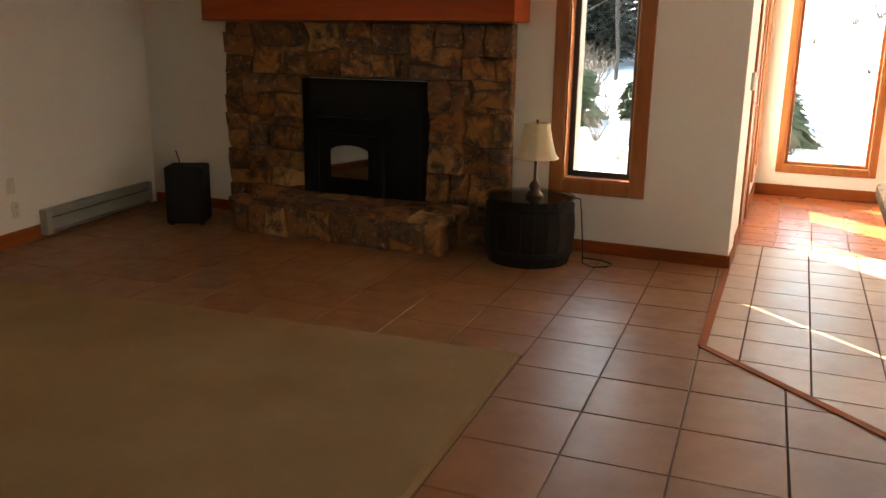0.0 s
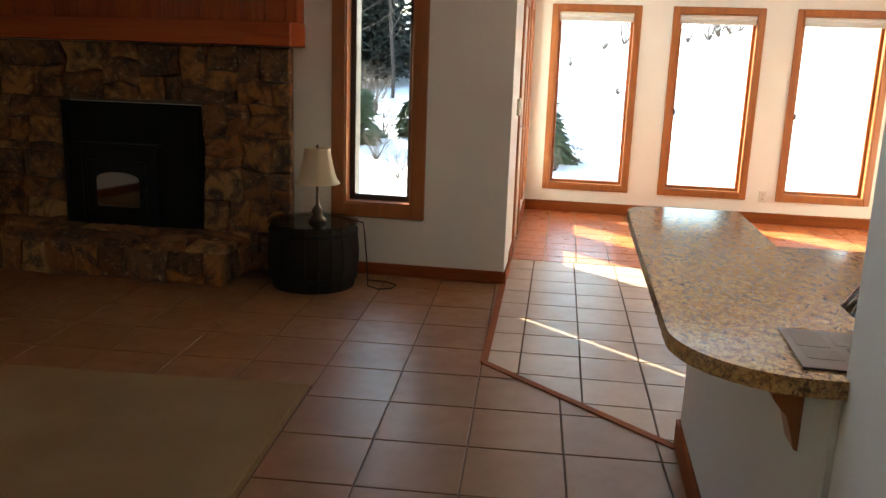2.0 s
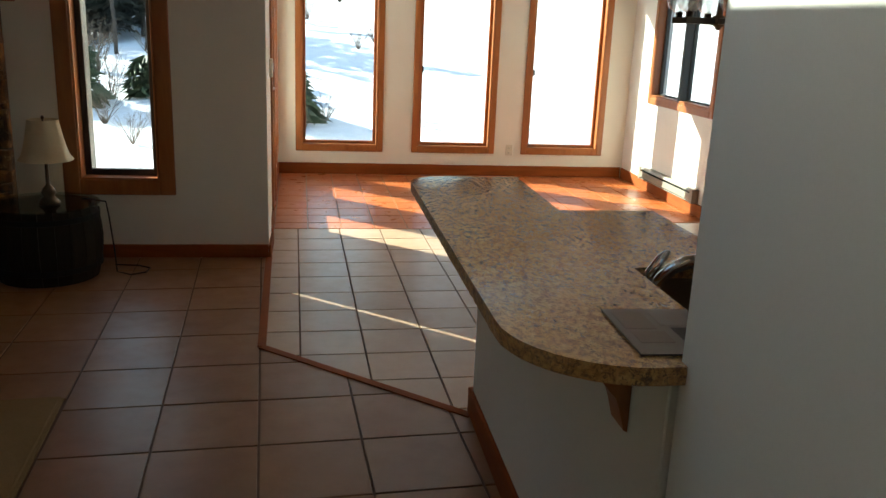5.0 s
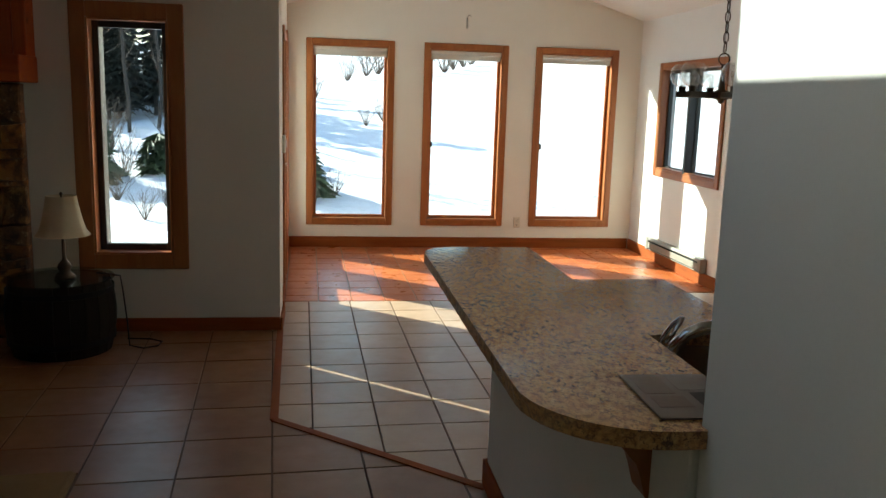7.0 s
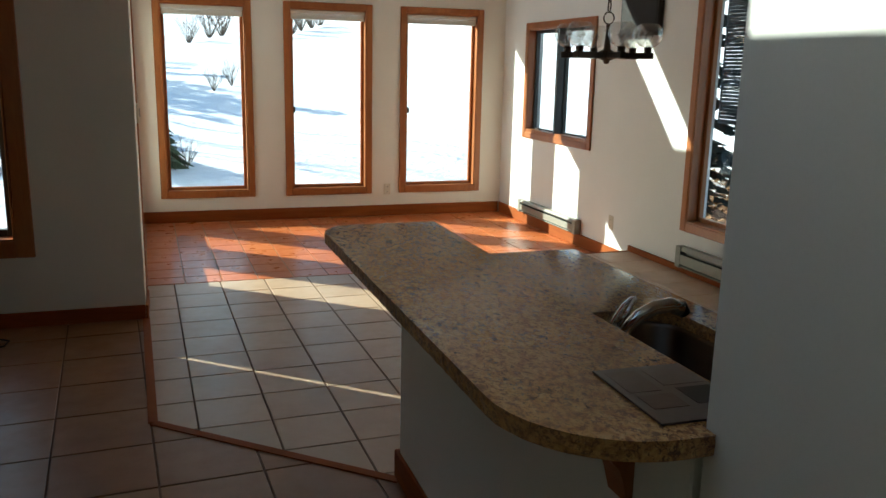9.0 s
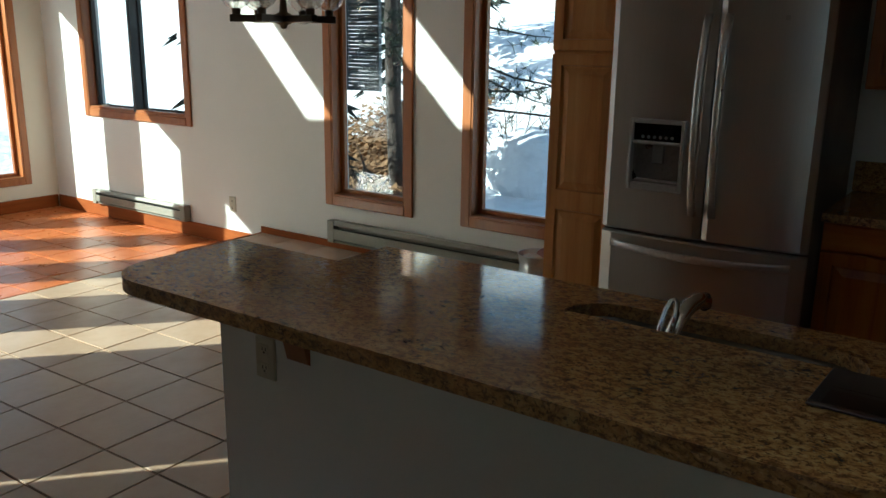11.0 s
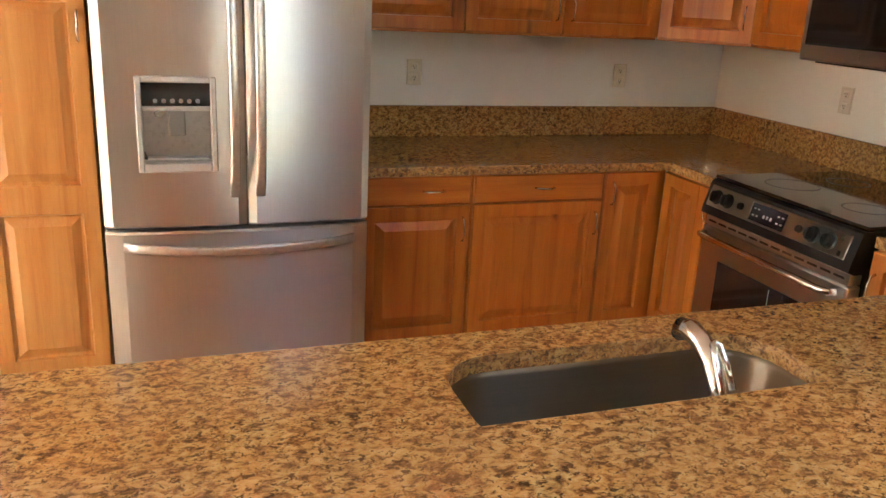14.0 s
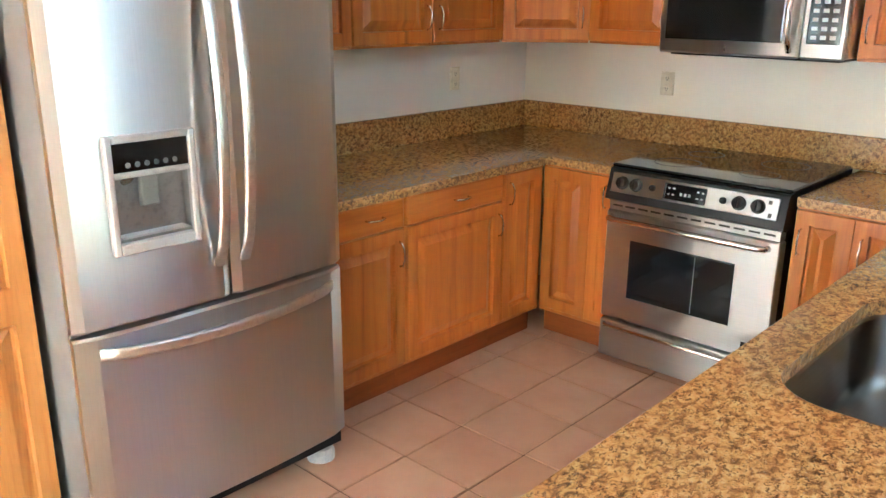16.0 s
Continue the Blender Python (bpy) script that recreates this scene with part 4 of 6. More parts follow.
unit("wall_cabinet", "honey-coloured alder wall cabinet with a raised panel door", KSU, KEAST - 2.96, KEAST - 2.515, UZ0, UZ1, 0.329,
     (("door", KEAST - 2.95, KEAST - 2.525, UZ0 + 0.012, UZ1 - 0.02, KEAST - 2.56, 1.5),), group="wall cabinets")
unit("wall_cabinet", "honey-coloured alder wall cabinet with a raised panel door", KSU, KEAST - 1.735, KEAST - 1.30, UZ0 - 0.02, UZ1, 0.329,
     (("door", KEAST - 1.725, KEAST - 1.31, UZ0 - 0.008, UZ1 - 0.02, KEAST - 1.70, 1.48),), group="wall cabinets")
unit("wall_cabinet", "short honey-coloured alder cabinet over the microwave", KSU, KEAST - 2.51, KEAST - 1.74, 1.79, UZ1, 0.329,
     (("door", KEAST - 2.50, KEAST - 2.13, 1.80, UZ1 - 0.02, None, None), ("door", KEAST - 2.12, KEAST - 1.75, 1.80, UZ1 - 0.02, None, None)), group="wall cabinets")
solo("corner_shelf_fill", prism([(3.30, 0.93), (3.20, 0.84), (2.975, 0.66), (2.965, SOUTH + 0.002), (KEAST - 0.002, SOUTH + 0.002), (KEAST - 0.002, 0.94)], UZ0 + 0.01, UZ1 - 0.01), "cab", "wooden carcass of the corner wall cabinet", "cabinet")

# ---- refrigerator ----
FX = pose(2.753, 3.35, 0, 0, 0, -90)
fridge = thing("refrigerator", "stainless steel french-door refrigerator with a dispenser in its door", "refrigerator", FX)
FW, SPL = 0.908, 0.726
part("body", box(0.004, FW - 0.004, 0.0, 0.72, 0.045, 1.77, 0.004), "fridge_side", fridge, "grey enamelled case")
part("grille", box(0.01, FW - 0.01, -0.01, 0.0, 0.05, 0.1), "black", fridge, "black toe grille")


def bowed(u0, u1, z0, z1, bow_all=True):
    """A fridge door with a gently bowed front and rounded edges."""
    bm = bmesh.new()
    n = 16
    prev = None
    for k in range(n + 1):
        u = u0 + (u1 - u0) * k / n
        s = (u - FW / 2) / (FW / 2)
        y = -0.058 + 0.022 * s * s
        e = min(u - u0, u1 - u)
        y += 0.014 * max(0, 1 - e / 0.014) ** 2
        cur = [bm.verts.new(p) for p in ((u, 0.0, z0), (u, y + 0.008, z0), (u, y, z0 + 0.008), (u, y, z1 - 0.008), (u, y + 0.008, z1), (u, 0.0, z1))]
        if prev:
            for i in range(6):
                bm.faces.new((prev[i], prev[(i + 1) % 6], cur[(i + 1) % 6], cur[i]))
        else:
            bm.faces.new(cur[::-1])
        prev = cur
    bm.faces.new(prev)
    return bm


def cut_hole(bm, u0, u1, z0, z1):
    """Open the front of a door for a recess."""
    for co, no in (((u0, 0, 0), (1, 0, 0)), ((u1, 0, 0), (1, 0, 0)), ((0, 0, z0), (0, 0, 1)), ((0, 0, z1), (0, 0, 1))):
        bmesh.ops.bisect_plane(bm, geom=list(bm.verts) + list(bm.edges) + list(bm.faces), plane_co=co, plane_no=no)
    gone = [f for f in bm.faces if u0 < f.calc_center_median().x < u1 and z0 < f.calc_center_median().z < z1 and f.calc_center_median().y < -0.02]
    bmesh.ops.delete(bm, geom=gone, context='FACES')
    return bm


D0, D1, DZ0, DZ1 = 0.122, 0.376, 0.928, 1.243
ld = part("door", cut_hole(bowed(0.002, 0.4685, SPL + 0.006, 1.765), D0 + 0.018, D1 - 0.018, DZ0 + 0.03, DZ1 - 0.018), "steel", fridge, smooth=False)
rd = part("door", bowed(0.4745, FW - 0.002, SPL + 0.006, 1.765), "steel", fridge)
fz = part("freezer_drawer", bowed(0.002, FW - 0.002, 0.1, SPL - 0.008), "steel", fridge)
bz = bmesh.new()
for a, b, c, d in ((D0, D0 + 0.02, DZ0, DZ1), (D1 - 0.02, D1, DZ0, DZ1), (D0 + 0.02, D1 - 0.02, DZ1 - 0.02, DZ1), (D0 + 0.02, D1 - 0.02, DZ0, DZ0 + 0.032), (D0 + 0.02, D1 - 0.02, 1.132, 1.147)):
    box(a, b, -0.068, -0.045, c, d, 0.004, bz)
part("dispenser_frame", bz, "grey_plastic", ld, "silver-grey dispenser surround")
part("dispenser_panel", box(D0 + 0.02, D1 - 0.02, -0.058, -0.046, 1.147, DZ1 - 0.02), "black_gloss", ld, "black glossy control panel")
rec = bmesh.new()
box(D0 + 0.019, D1 - 0.019, -0.018, -0.012, DZ0 + 0.03, 1.134, 0, rec)
box(D0 + 0.015, D0 + 0.019, -0.05, 0.0, DZ0 + 0.03, 1.134, 0, rec)
box(D1 - 0.019, D1 - 0.015, -0.05, 0.0, DZ0 + 0.03, 1.134, 0, rec)
box(D0 + 0.019, D1 - 0.019, -0.05, 0.0, DZ0 + 0.028, DZ0 + 0.04, 0, rec)
part("dispenser_recess", rec, "recess", ld, "steel-lined dispenser recess")
part("dispenser_paddle", box(0.222, 0.276, -0.04, -0.02, 1.045, 1.132, 0.004), "fridge_side", ld, "grey dispenser paddle")
part("drip_tray", box(D0 + 0.03, D1 - 0.03, -0.052, -0.004, DZ0 + 0.04, DZ0 + 0.046, 0.001), "grey_plastic", ld, "grey drip tray")
for k in range(6):
    u = D0 + 0.062 + k * 0.0265
    part("button", lathe(((0.0075, -0.001), (0.0075, 0.001), (0.0055, 0.001), (0.005, 0.0)), sides=12), "fridge_side", ld).matrix_basis = pose(u, -0.0588, 1.164, 90)


def fridge_handle(pts, parent, flat, name="handle"):
    bm = bmesh.new()
    rings = []
    for i, p in enumerate(pts):
        p = Vector(p)
        d = (Vector(pts[min(i + 1, len(pts) - 1)]) - Vector(pts[max(i - 1, 0)])).normalized()
        side = Vector((1, 0, 0)) if flat == "u" else Vector((0, 0, 1))
        out = d.cross(side).normalized()
        rings.append([bm.verts.new(p + side * a * 0.016 + out * b * 0.008) for a, b in ((-1, -0.6), (-0.6, -1), (0.6, -1), (1, -0.6), (1, 0.6), (0.6, 1), (-0.6, 1), (-1, 0.6))])
    for s, e in zip(rings, rings[1:]):
        for k in range(8):
            bm.faces.new((s[k], s[(k + 1) % 8], e[(k + 1) % 8], e[k]))
    bm.faces.new(rings[0][::-1])
    bm.faces.new(rings[-1])
    part(name, bm, "satin", parent, "bowed satin steel handle", True)


N_H = 14
for u, par in ((0.43, ld), (0.515, rd)):
    fridge_handle([(u, -0.058 - 0.062 * math.sin(math.pi * k / N_H) ** 0.6, 0.84 + 0.84 * k / N_H) for k in range(N_H + 1)], par, "u")
fridge_handle([(0.06 + 0.79 * k / N_H, -0.045 - 0.06 * math.sin(math.pi * k / N_H) ** 0.6, 0.668 - 0.012 * math.sin(math.pi * k / N_H)) for k in range(N_H + 1)], fz, "z")
part("badge", box(0.70, 0.745, -0.05, -0.0405, 1.655, 1.675), "grey_plastic", rd, "small grey maker's plate")
for u in (0.08, FW - 0.08):
    part("foot", lathe(((0.05, 0.001), (0.05, 0.03), (0.04, 0.045)), u, 0.02, 16), "grey_plastic", fridge, "grey levelling foot")

# ---- stove ----
SX = pose(2.523, 1.085, 0, 0, 0, 180)
stove = thing("stove", "stainless steel slide-in range with black glass top", "stove", SX)
SW = 0.766
part("body", box(0.006, SW - 0.006, 0.03, 0.70, 0.03, 0.895, 0.003), "black", stove, "black enamelled case")
part("cooktop", box(-0.002, SW + 0.002, 0.0, 0.66, 0.896, 0.912, 0.006), "black_gloss", stove, "black ceramic glass cooktop")
for u, y, r in ((0.2, 0.2, 0.1), (0.2, 0.47, 0.08), (0.56, 0.2, 0.08), (0.56, 0.47, 0.1)):
    part("burner_ring", lathe(((r, 0.9122), (r, 0.9126), (r - 0.004, 0.9126), (r - 0.004, 0.9122)), u, y, 32, caps=False), "dark_frame", stove, "thin grey burner marking")
bm = bmesh.new()
prof = ((0.0, 0.896), (-0.012, 0.89), (-0.04, 0.79), (-0.045, 0.765), (-0.02, 0.755), (0.03, 0.755), (0.03, 0.896))
a = [bm.verts.new((0.0, y, z)) for y, z in prof]
b = [bm.verts.new((SW, y, z)) for y, z in prof]
for i in range(len(prof)):
    j = (i + 1) % len(prof)
    bm.faces.new((a[i], a[j], b[j], b[i]))
bm.faces.new(a)
bm.faces.new(b[::-1])
part("console", bm, "black", stove, "black sloping control console")
CT = pose(0, -0.0135, 0.885) @ pose(0, 0, 0, -15.6)
face = part("control_panel", box(0.02, SW - 0.03, -0.006, 0.0, -0.092, -0.008, 0.003), "steel_h", stove, "steel control panel")
face.matrix_basis = CT
for u in (0.075, 0.14, 0.585, 0.66):
    kn = part("knob", lathe(((0.028, 0.0), (0.028, 0.006), (0.024, 0.008), (0.022, 0.024), (0.018, 0.027)), sides=20), "black", face, "black control knob")
    kn.matrix_basis = pose(u, -0.006, -0.05, 90)
    part("grip", box(-0.004, 0.004, -0.02, 0.02, 0.024, 0.034, 0.002), "black", kn)
for u in (0.215, 0.52):
    kn = part("small_knob", lathe(((0.014, 0.0), (0.012, 0.012)), sides=14), "black", face, "small black knob")
    kn.matrix_basis = pose(u, -0.006, -0.05, 90)
part("display", box(0.275, 0.45, -0.0085, -0.006, -0.083, -0.018, 0.002), "black_gloss", face, "black clock display")
part("display_frame", box(0.268, 0.274, -0.009, -0.006, -0.086, -0.015), "chrome", face)
for k in range(4):
    for r in range(2):
        u = (0.29, 0.31, 0.415, 0.435)[k]
        part("key", box(u - 0.005, u + 0.005, -0.0095, -0.0085, -0.04 - r * 0.025, -0.034 - r * 0.025), "grey_plastic", face)
for k in range(3):
    part("digit", box(0.34 + k * 0.018, 0.35 + k * 0.018, -0.0095, -0.0085, -0.062, -0.05), "grey_plastic", face)
for a in (0.695, 0.702):
    part("mark", box(a, a + 0.014, -0.0068, -0.006, -0.035 if a < 0.7 else -0.085, -0.02 if a < 0.7 else -0.068), "hole", face)
vent = part("vent_strip", box(0.012, SW - 0.012, -0.022, 0.03, 0.715, 0.754, 0.002), "steel_h", stove)
for k in range(12):
    part("vent_slot", box(0.03 + k * 0.06, 0.075 + k * 0.06, -0.0235, -0.021, 0.732, 0.74), "hole", vent)
ov = part("oven_door", box(0.006, SW - 0.006, -0.03, 0.03, 0.222, 0.712, 0.006), "steel_h", stove)
part("oven_window", panel(0.13, 0.595, 0.335, 0.595, ((0, -0.029), (0.0, -0.032), (0.006, -0.033))), "black_gloss", ov, "black oven glass")
part("window_rod", tube(((0.43, -0.0335, 0.345), (0.43, -0.0335, 0.585)), 0.0018, sides=6), "grey_plastic", ov)
part("handle", tube(((0.03, -0.03, 0.682), (0.035, -0.06, 0.684), (0.06, -0.07, 0.685), (SW - 0.08, -0.07, 0.685), (SW - 0.055, -0.06, 0.684), (SW - 0.05, -0.03, 0.682)), 0.013, sides=12), "chrome", ov, "round steel oven handle", True)
part("badge", box(0.655, 0.695, -0.0325, -0.03, 0.245, 0.285), "black", ov, "small dark maker's plate")
part("badge_mark", box(0.66, 0.69, -0.0335, -0.0325, 0.263, 0.266), "grey_plastic", ov)
dr = part("warming_drawer", box(0.006, SW - 0.006, -0.03, 0.03, 0.035, 0.208, 0.006), "steel_h", stove)
part("handle", tube(((0.03, -0.03, 0.19), (0.04, -0.05, 0.19), (SW - 0.05, -0.05, 0.19), (SW - 0.04, -0.03, 0.19)), 0.009, sides=10), "chrome", dr, "steel drawer handle", True)
for u in (0.06, SW - 0.06):
    for y in (0.1, 0.6):
        part("foot", lathe(((0.02, 0.001), (0.02, 0.035)), u, y, 12), "black", stove)

# ---- microwave over the stove ----
MX = pose(2.51, 0.78, 0, 0, 0, 180)
micro = thing("microwave", "stainless steel over-the-range microwave with black glass door", "microwave", MX)
MW, MZ0, MZ1 = 0.775, 1.362, 1.78
part("case", box(0.002, MW - 0.002, 0.02, 0.45, MZ0 + 0.008, MZ1, 0.004), "steel_h", micro)
part("underside", box(0.03, MW - 0.03, 0.04, 0.43, MZ0 - 0.006, MZ0 + 0.008, 0.003), "black", micro, "black vented underside")
md = part("door", box(0.002, 0.60, -0.02, 0.02, MZ0 + 0.004, MZ1 - 0.05, 0.008), "steel_h", micro)
part("door_glass", panel(0.03, 0.535, MZ0 + 0.062, MZ1 - 0.15, ((0, -0.019), (0, -0.022), (0.008, -0.023))), "black_gloss", md, "black door glass")
part("emblem", box(0.3, 0.306, -0.022, -0.02, MZ0 + 0.022, MZ0 + 0.044), "chrome", md)
part("handle", tube([(0.565, -0.02 - 0.045 * math.sin(math.pi * k / 8) ** 0.6, MZ0 + 0.03 + 0.30 * k / 8) for k in range(9)], 0.012, sides=12), "chrome", md, "bowed steel handle", True)
cp = part("control_panel", box(0.606, MW - 0.002, -0.02, 0.02, MZ0 + 0.004, MZ1 - 0.05, 0.008), "steel_h", micro)
part("keypad", box(0.628, MW - 0.022, -0.0225, -0.02, MZ0 + 0.062, MZ1 - 0.075, 0.003), "black_gloss", cp, "black glossy keypad")
for r in range(6):
    for k in range(3):
        part("key", box(0.642 + k * 0.036, 0.664 + k * 0.036, -0.0232, -0.0225, MZ0 + 0.08 + r * 0.033, MZ0 + 0.095 + r * 0.033), "grey_plastic", cp)
part("top_grille", box(0.002, MW - 0.002, -0.016, 0.02, MZ1 - 0.046, MZ1, 0.004), "steel_h", micro)

# ---- dining room and passage ----


def heater(name, m, u0, u1, z0, z1, label):
    """A baseboard heater: back, sloping hood, front sheet with slots above and below, end caps."""
    h = thing(name, label, "heater", m)
    d, hh = 0.065, z1 - z0
    part("back_plate", box(u0, u1, -0.012, -0.001, z0, z1, 0.001), "heater", h)
    bm = bmesh.new()
    prof = ((-0.012, z1), (-d * 0.8, z1), (-d, z1 - hh * 0.16), (-d, z1 - hh * 0.2), (-d * 0.75, z1 - hh * 0.14), (-0.012, z1 - hh * 0.06))
    a = [bm.verts.new((u0, y, z)) for y, z in prof]
    b = [bm.verts.new((u1, y, z)) for y, z in prof]
    for i in range(len(prof)):
        j = (i + 1) % len(prof)
        bm.faces.new((a[i], a[j], b[j], b[i]))
    bm.faces.new(a)
    bm.faces.new(b[::-1])
    part("hood", bm, "heater", h)
    part("front_sheet", box(u0 + 0.01, u1 - 0.01, -d, -d + 0.006, z0 + hh * 0.16, z1 - hh * 0.36, 0.002), "heater", h)
    part("fins", box(u0 + 0.02, u1 - 0.02, -0.048, -0.014, z0 + hh * 0.2, z1 - hh * 0.4), "hole", h, "dark heating fins")
    part("bottom_lip", box(u0 + 0.01, u1 - 0.01, -d * 0.85, -0.012, z0, z0 + hh * 0.07, 0.001), "heater", h)
    for a in (u0 - 0.004, u1 - 0.056):
        part("end_cap", box(a, a + 0.06, -d - 0.003, -0.012, z0 - 0.001, z1 + 0.002, 0.004), "heater", h)
    return h


heater("baseboard_heater", E_FRAME, NORTH - 8.50, NORTH - 7.22, 0.118, 0.245, "grey-beige baseboard heater under the casement window")
heater("baseboard_heater", E_FRAME @ pose(0, -0.02, 0), NORTH - 5.63, NORTH - 3.80, 0.20, 0.352, "long grey-beige baseboard heater under the tall windows")
heater("baseboard_heater", LW_FRAME @ pose(0, -0.02, 0), 7.13, 8.50, 0.03, 0.215, "grey-beige baseboard heater along the living room wall")

# low tiled platform with a wooden skirting in front of the two tall windows
plat = thing("platform", "low platform with pale tile top and wooden edge", "platform", kind="structure")
part("core", box(2.60, EAST - 0.02, 3.762, 6.36, 0.001, 0.143), "grout_p", plat)
for i in range(2):
    for j in range(8):
        part("tile", box(2.612 + i * 0.37, 2.612 + i * 0.37 + 0.364, 3.77 + j * 0.322, 3.77 + j * 0.322 + 0.316, 0.143, 0.15, 0.002), "tile_p", plat)
part("skirting", box(EAST - 0.036, EAST - 0.019, 3.762, 6.36, 0.15, 0.198, 0.003), "base", plat)
part("edge_board", box(2.582, 2.6, 3.762, 6.36, 0.001, 0.15, 0.003), "base", plat)
part("edge_board", box(2.582, EAST - 0.02, 6.36, 6.378, 0.001, 0.15, 0.003), "base", plat)

pail = thing("bucket", "galvanised metal bucket with rags in it", "bucket", pose(3.14, 3.905, 0.15))
part("pail", lathe(((0.001, 0.004), (0.08, 0.004), (0.084, 0.0), (0.088, 0.05), (0.091, 0.055), (0.091, 0.062), (0.1, 0.17), (0.104, 0.175), (0.104, 0.185), (0.1, 0.19), (0.108, 0.262), (0.113, 0.268), (0.112, 0.275), (0.106, 0.27), (0.097, 0.18), (0.085, 0.02), (0.001, 0.015)), sides=28, caps=False), "zinc", pail, smooth=True)
part("bail_handle", tube([(0.112 * math.cos(a), 0.112 * math.sin(a) * 0.4 - 0.08, 0.24 - 0.09 * abs(math.sin(a))) for a in [math.pi + math.pi * k / 12 for k in range(13)]], 0.003, sides=6), "zinc", pail)


def rag(cx, cy, cz, r, seed):
    bm = bmesh.new()
    bmesh.ops.create_icosphere(bm, subdivisions=3, radius=r)
    for v in bm.verts:
        n = noise.noise(v.co * 14 + Vector((seed, 0, 0)))
        v.co = Vector((v.co.x * (1.1 + n * 0.5), v.co.y * (1.1 - n * 0.4), v.co.z * 0.7 + n * 0.02)) + Vector((cx, cy, cz))
    return bm


part("rag", rag(-0.02, 0.02, 0.25, 0.05, 1), "rag", pail, "crumpled white rag", True)
part("rag", rag(0.03, -0.03, 0.262, 0.045, 5), "rag_pink", pail, "crumpled pink rag", True)

# chandelier with clear globes
ch = thing("chandelier", "dark bronze chandelier with clear glass globes on a chain", "chandelier", pose(2.16, 4.83, 0))
CZ = 1.64
part("hub", lathe(((0.001, CZ - 0.035), (0.014, CZ - 0.03), (0.02, CZ - 0.015), (0.045, CZ - 0.005), (0.05, CZ + 0.03), (0.02, CZ + 0.045), (0.01, CZ + 0.16), (0.016, CZ + 0.17), (0.005, CZ + 0.182)), sides=20), "bronze", ch, smooth=True)
for k in range(6):
    ang = math.radians(20 + 60 * k)
    c, s = math.cos(ang), math.sin(ang)
    arm = part("arm", box(0.03, 0.255, -0.016, 0.016, -0.002, 0.032, 0.003), "bronze", ch)
    arm.matrix_basis = pose(0, 0, CZ - 0.002, 0, 0, math.degrees(ang))
    part("socket", lathe(((0.02, CZ + 0.03), (0.022, CZ + 0.055), (0.015, CZ + 0.06)), 0.222 * c, 0.222 * s, 14), "bronze", ch)
    gl = [(0.074 * math.sin(t), CZ + 0.125 - 0.074 * math.cos(t)) for t in [0.3 + (2.45 - 0.3) * i / 12 for i in range(13)]]
    g = part("globe", lathe(gl, 0.222 * c, 0.222 * s, 24, caps=False), "globe", ch, "clear glass globe", True)
    part("bulb", lathe(((0.008, CZ + 0.06), (0.012, CZ + 0.08), (0.024, CZ + 0.115), (0.02, CZ + 0.135), (0.004, CZ + 0.143)), 0.222 * c, 0.222 * s, 14), "globe", ch, "clear light bulb", True)
part("hanging_ring", tube([(0.032 * math.cos(q), 0.0, CZ + 0.212 + 0.032 * math.sin(q)) for q in [math.tau * i / 20 for i in range(21)]], 0.004, sides=6), "bronze", ch)
links = 15
for k in range(links):
    z = CZ + 0.275 + k * 0.0555
    a = 0 if k % 2 else math.pi / 2
    ring = [(0.014 * math.cos(q) * math.cos(a), 0.014 * math.cos(q) * math.sin(a), z + 0.034 * math.sin(q)) for q in [math.tau * i / 12 for i in range(13)]]
    part("chain_link", tube(ring, 0.0035, sides=6), "bronze", ch)
part("cord", tube(((0.0, 0.02, CZ + 0.25), (0.015, 0.0, CZ + 0.7), (0.0, 0.0, 2.86)), 0.004, sides=6), "grey_plastic", ch)
part("canopy", lathe(((0.06, 2.868), (0.055, 2.85), (0.015, 2.83)), 0, 0, 20), "bronze", ch)

panel_dark = thing("wall_panel", "black rectangular panel hung on the white wall", "panel", E_FRAME)
part("board", box(NORTH - 6.68, NORTH - 6.14, -0.05, -0.002, 1.84, 2.25, 0.006), "black", panel_dark)
part("face", box(NORTH - 6.66, NORTH - 6.16, -0.053, -0.05, 1.86, 2.23, 0.002), "speaker", panel_dark)

hook = thing("plant_hook", "small brass hook high on the wall between windows", "hook", N_FRAME @ pose(1.43, 0, 2.42))
part("plate", box(-0.008, 0.008, -0.004, -0.001, -0.085, 0.03, 0.001), "chrome", hook)
part("arm", tube(((0, -0.004, 0.02), (0, -0.05, 0.035), (0.01, -0.09, 0.045), (0.02, -0.1, 0.03)), 0.006, sides=8), "chrome", hook)
tstat = thing("thermostat", "small dark-edged wall thermostat", "thermostat", WD_FRAME)
part("case", box(0.28, 0.36, -0.028, -0.001, 1.16, 1.29, 0.006), "plate", tstat)
part("dial", box(0.3, 0.34, -0.034, -0.028, 1.2, 1.26, 0.003), "grey_plastic", tstat)
outlet("wall_outlet", LW_FRAME, 6.92, 0.25)
outlet("switch_plate", LW_FRAME, 6.90, 0.43, "switch")
outlet("wall_outlet", E_FRAME, NORTH - 6.70, 0.32)

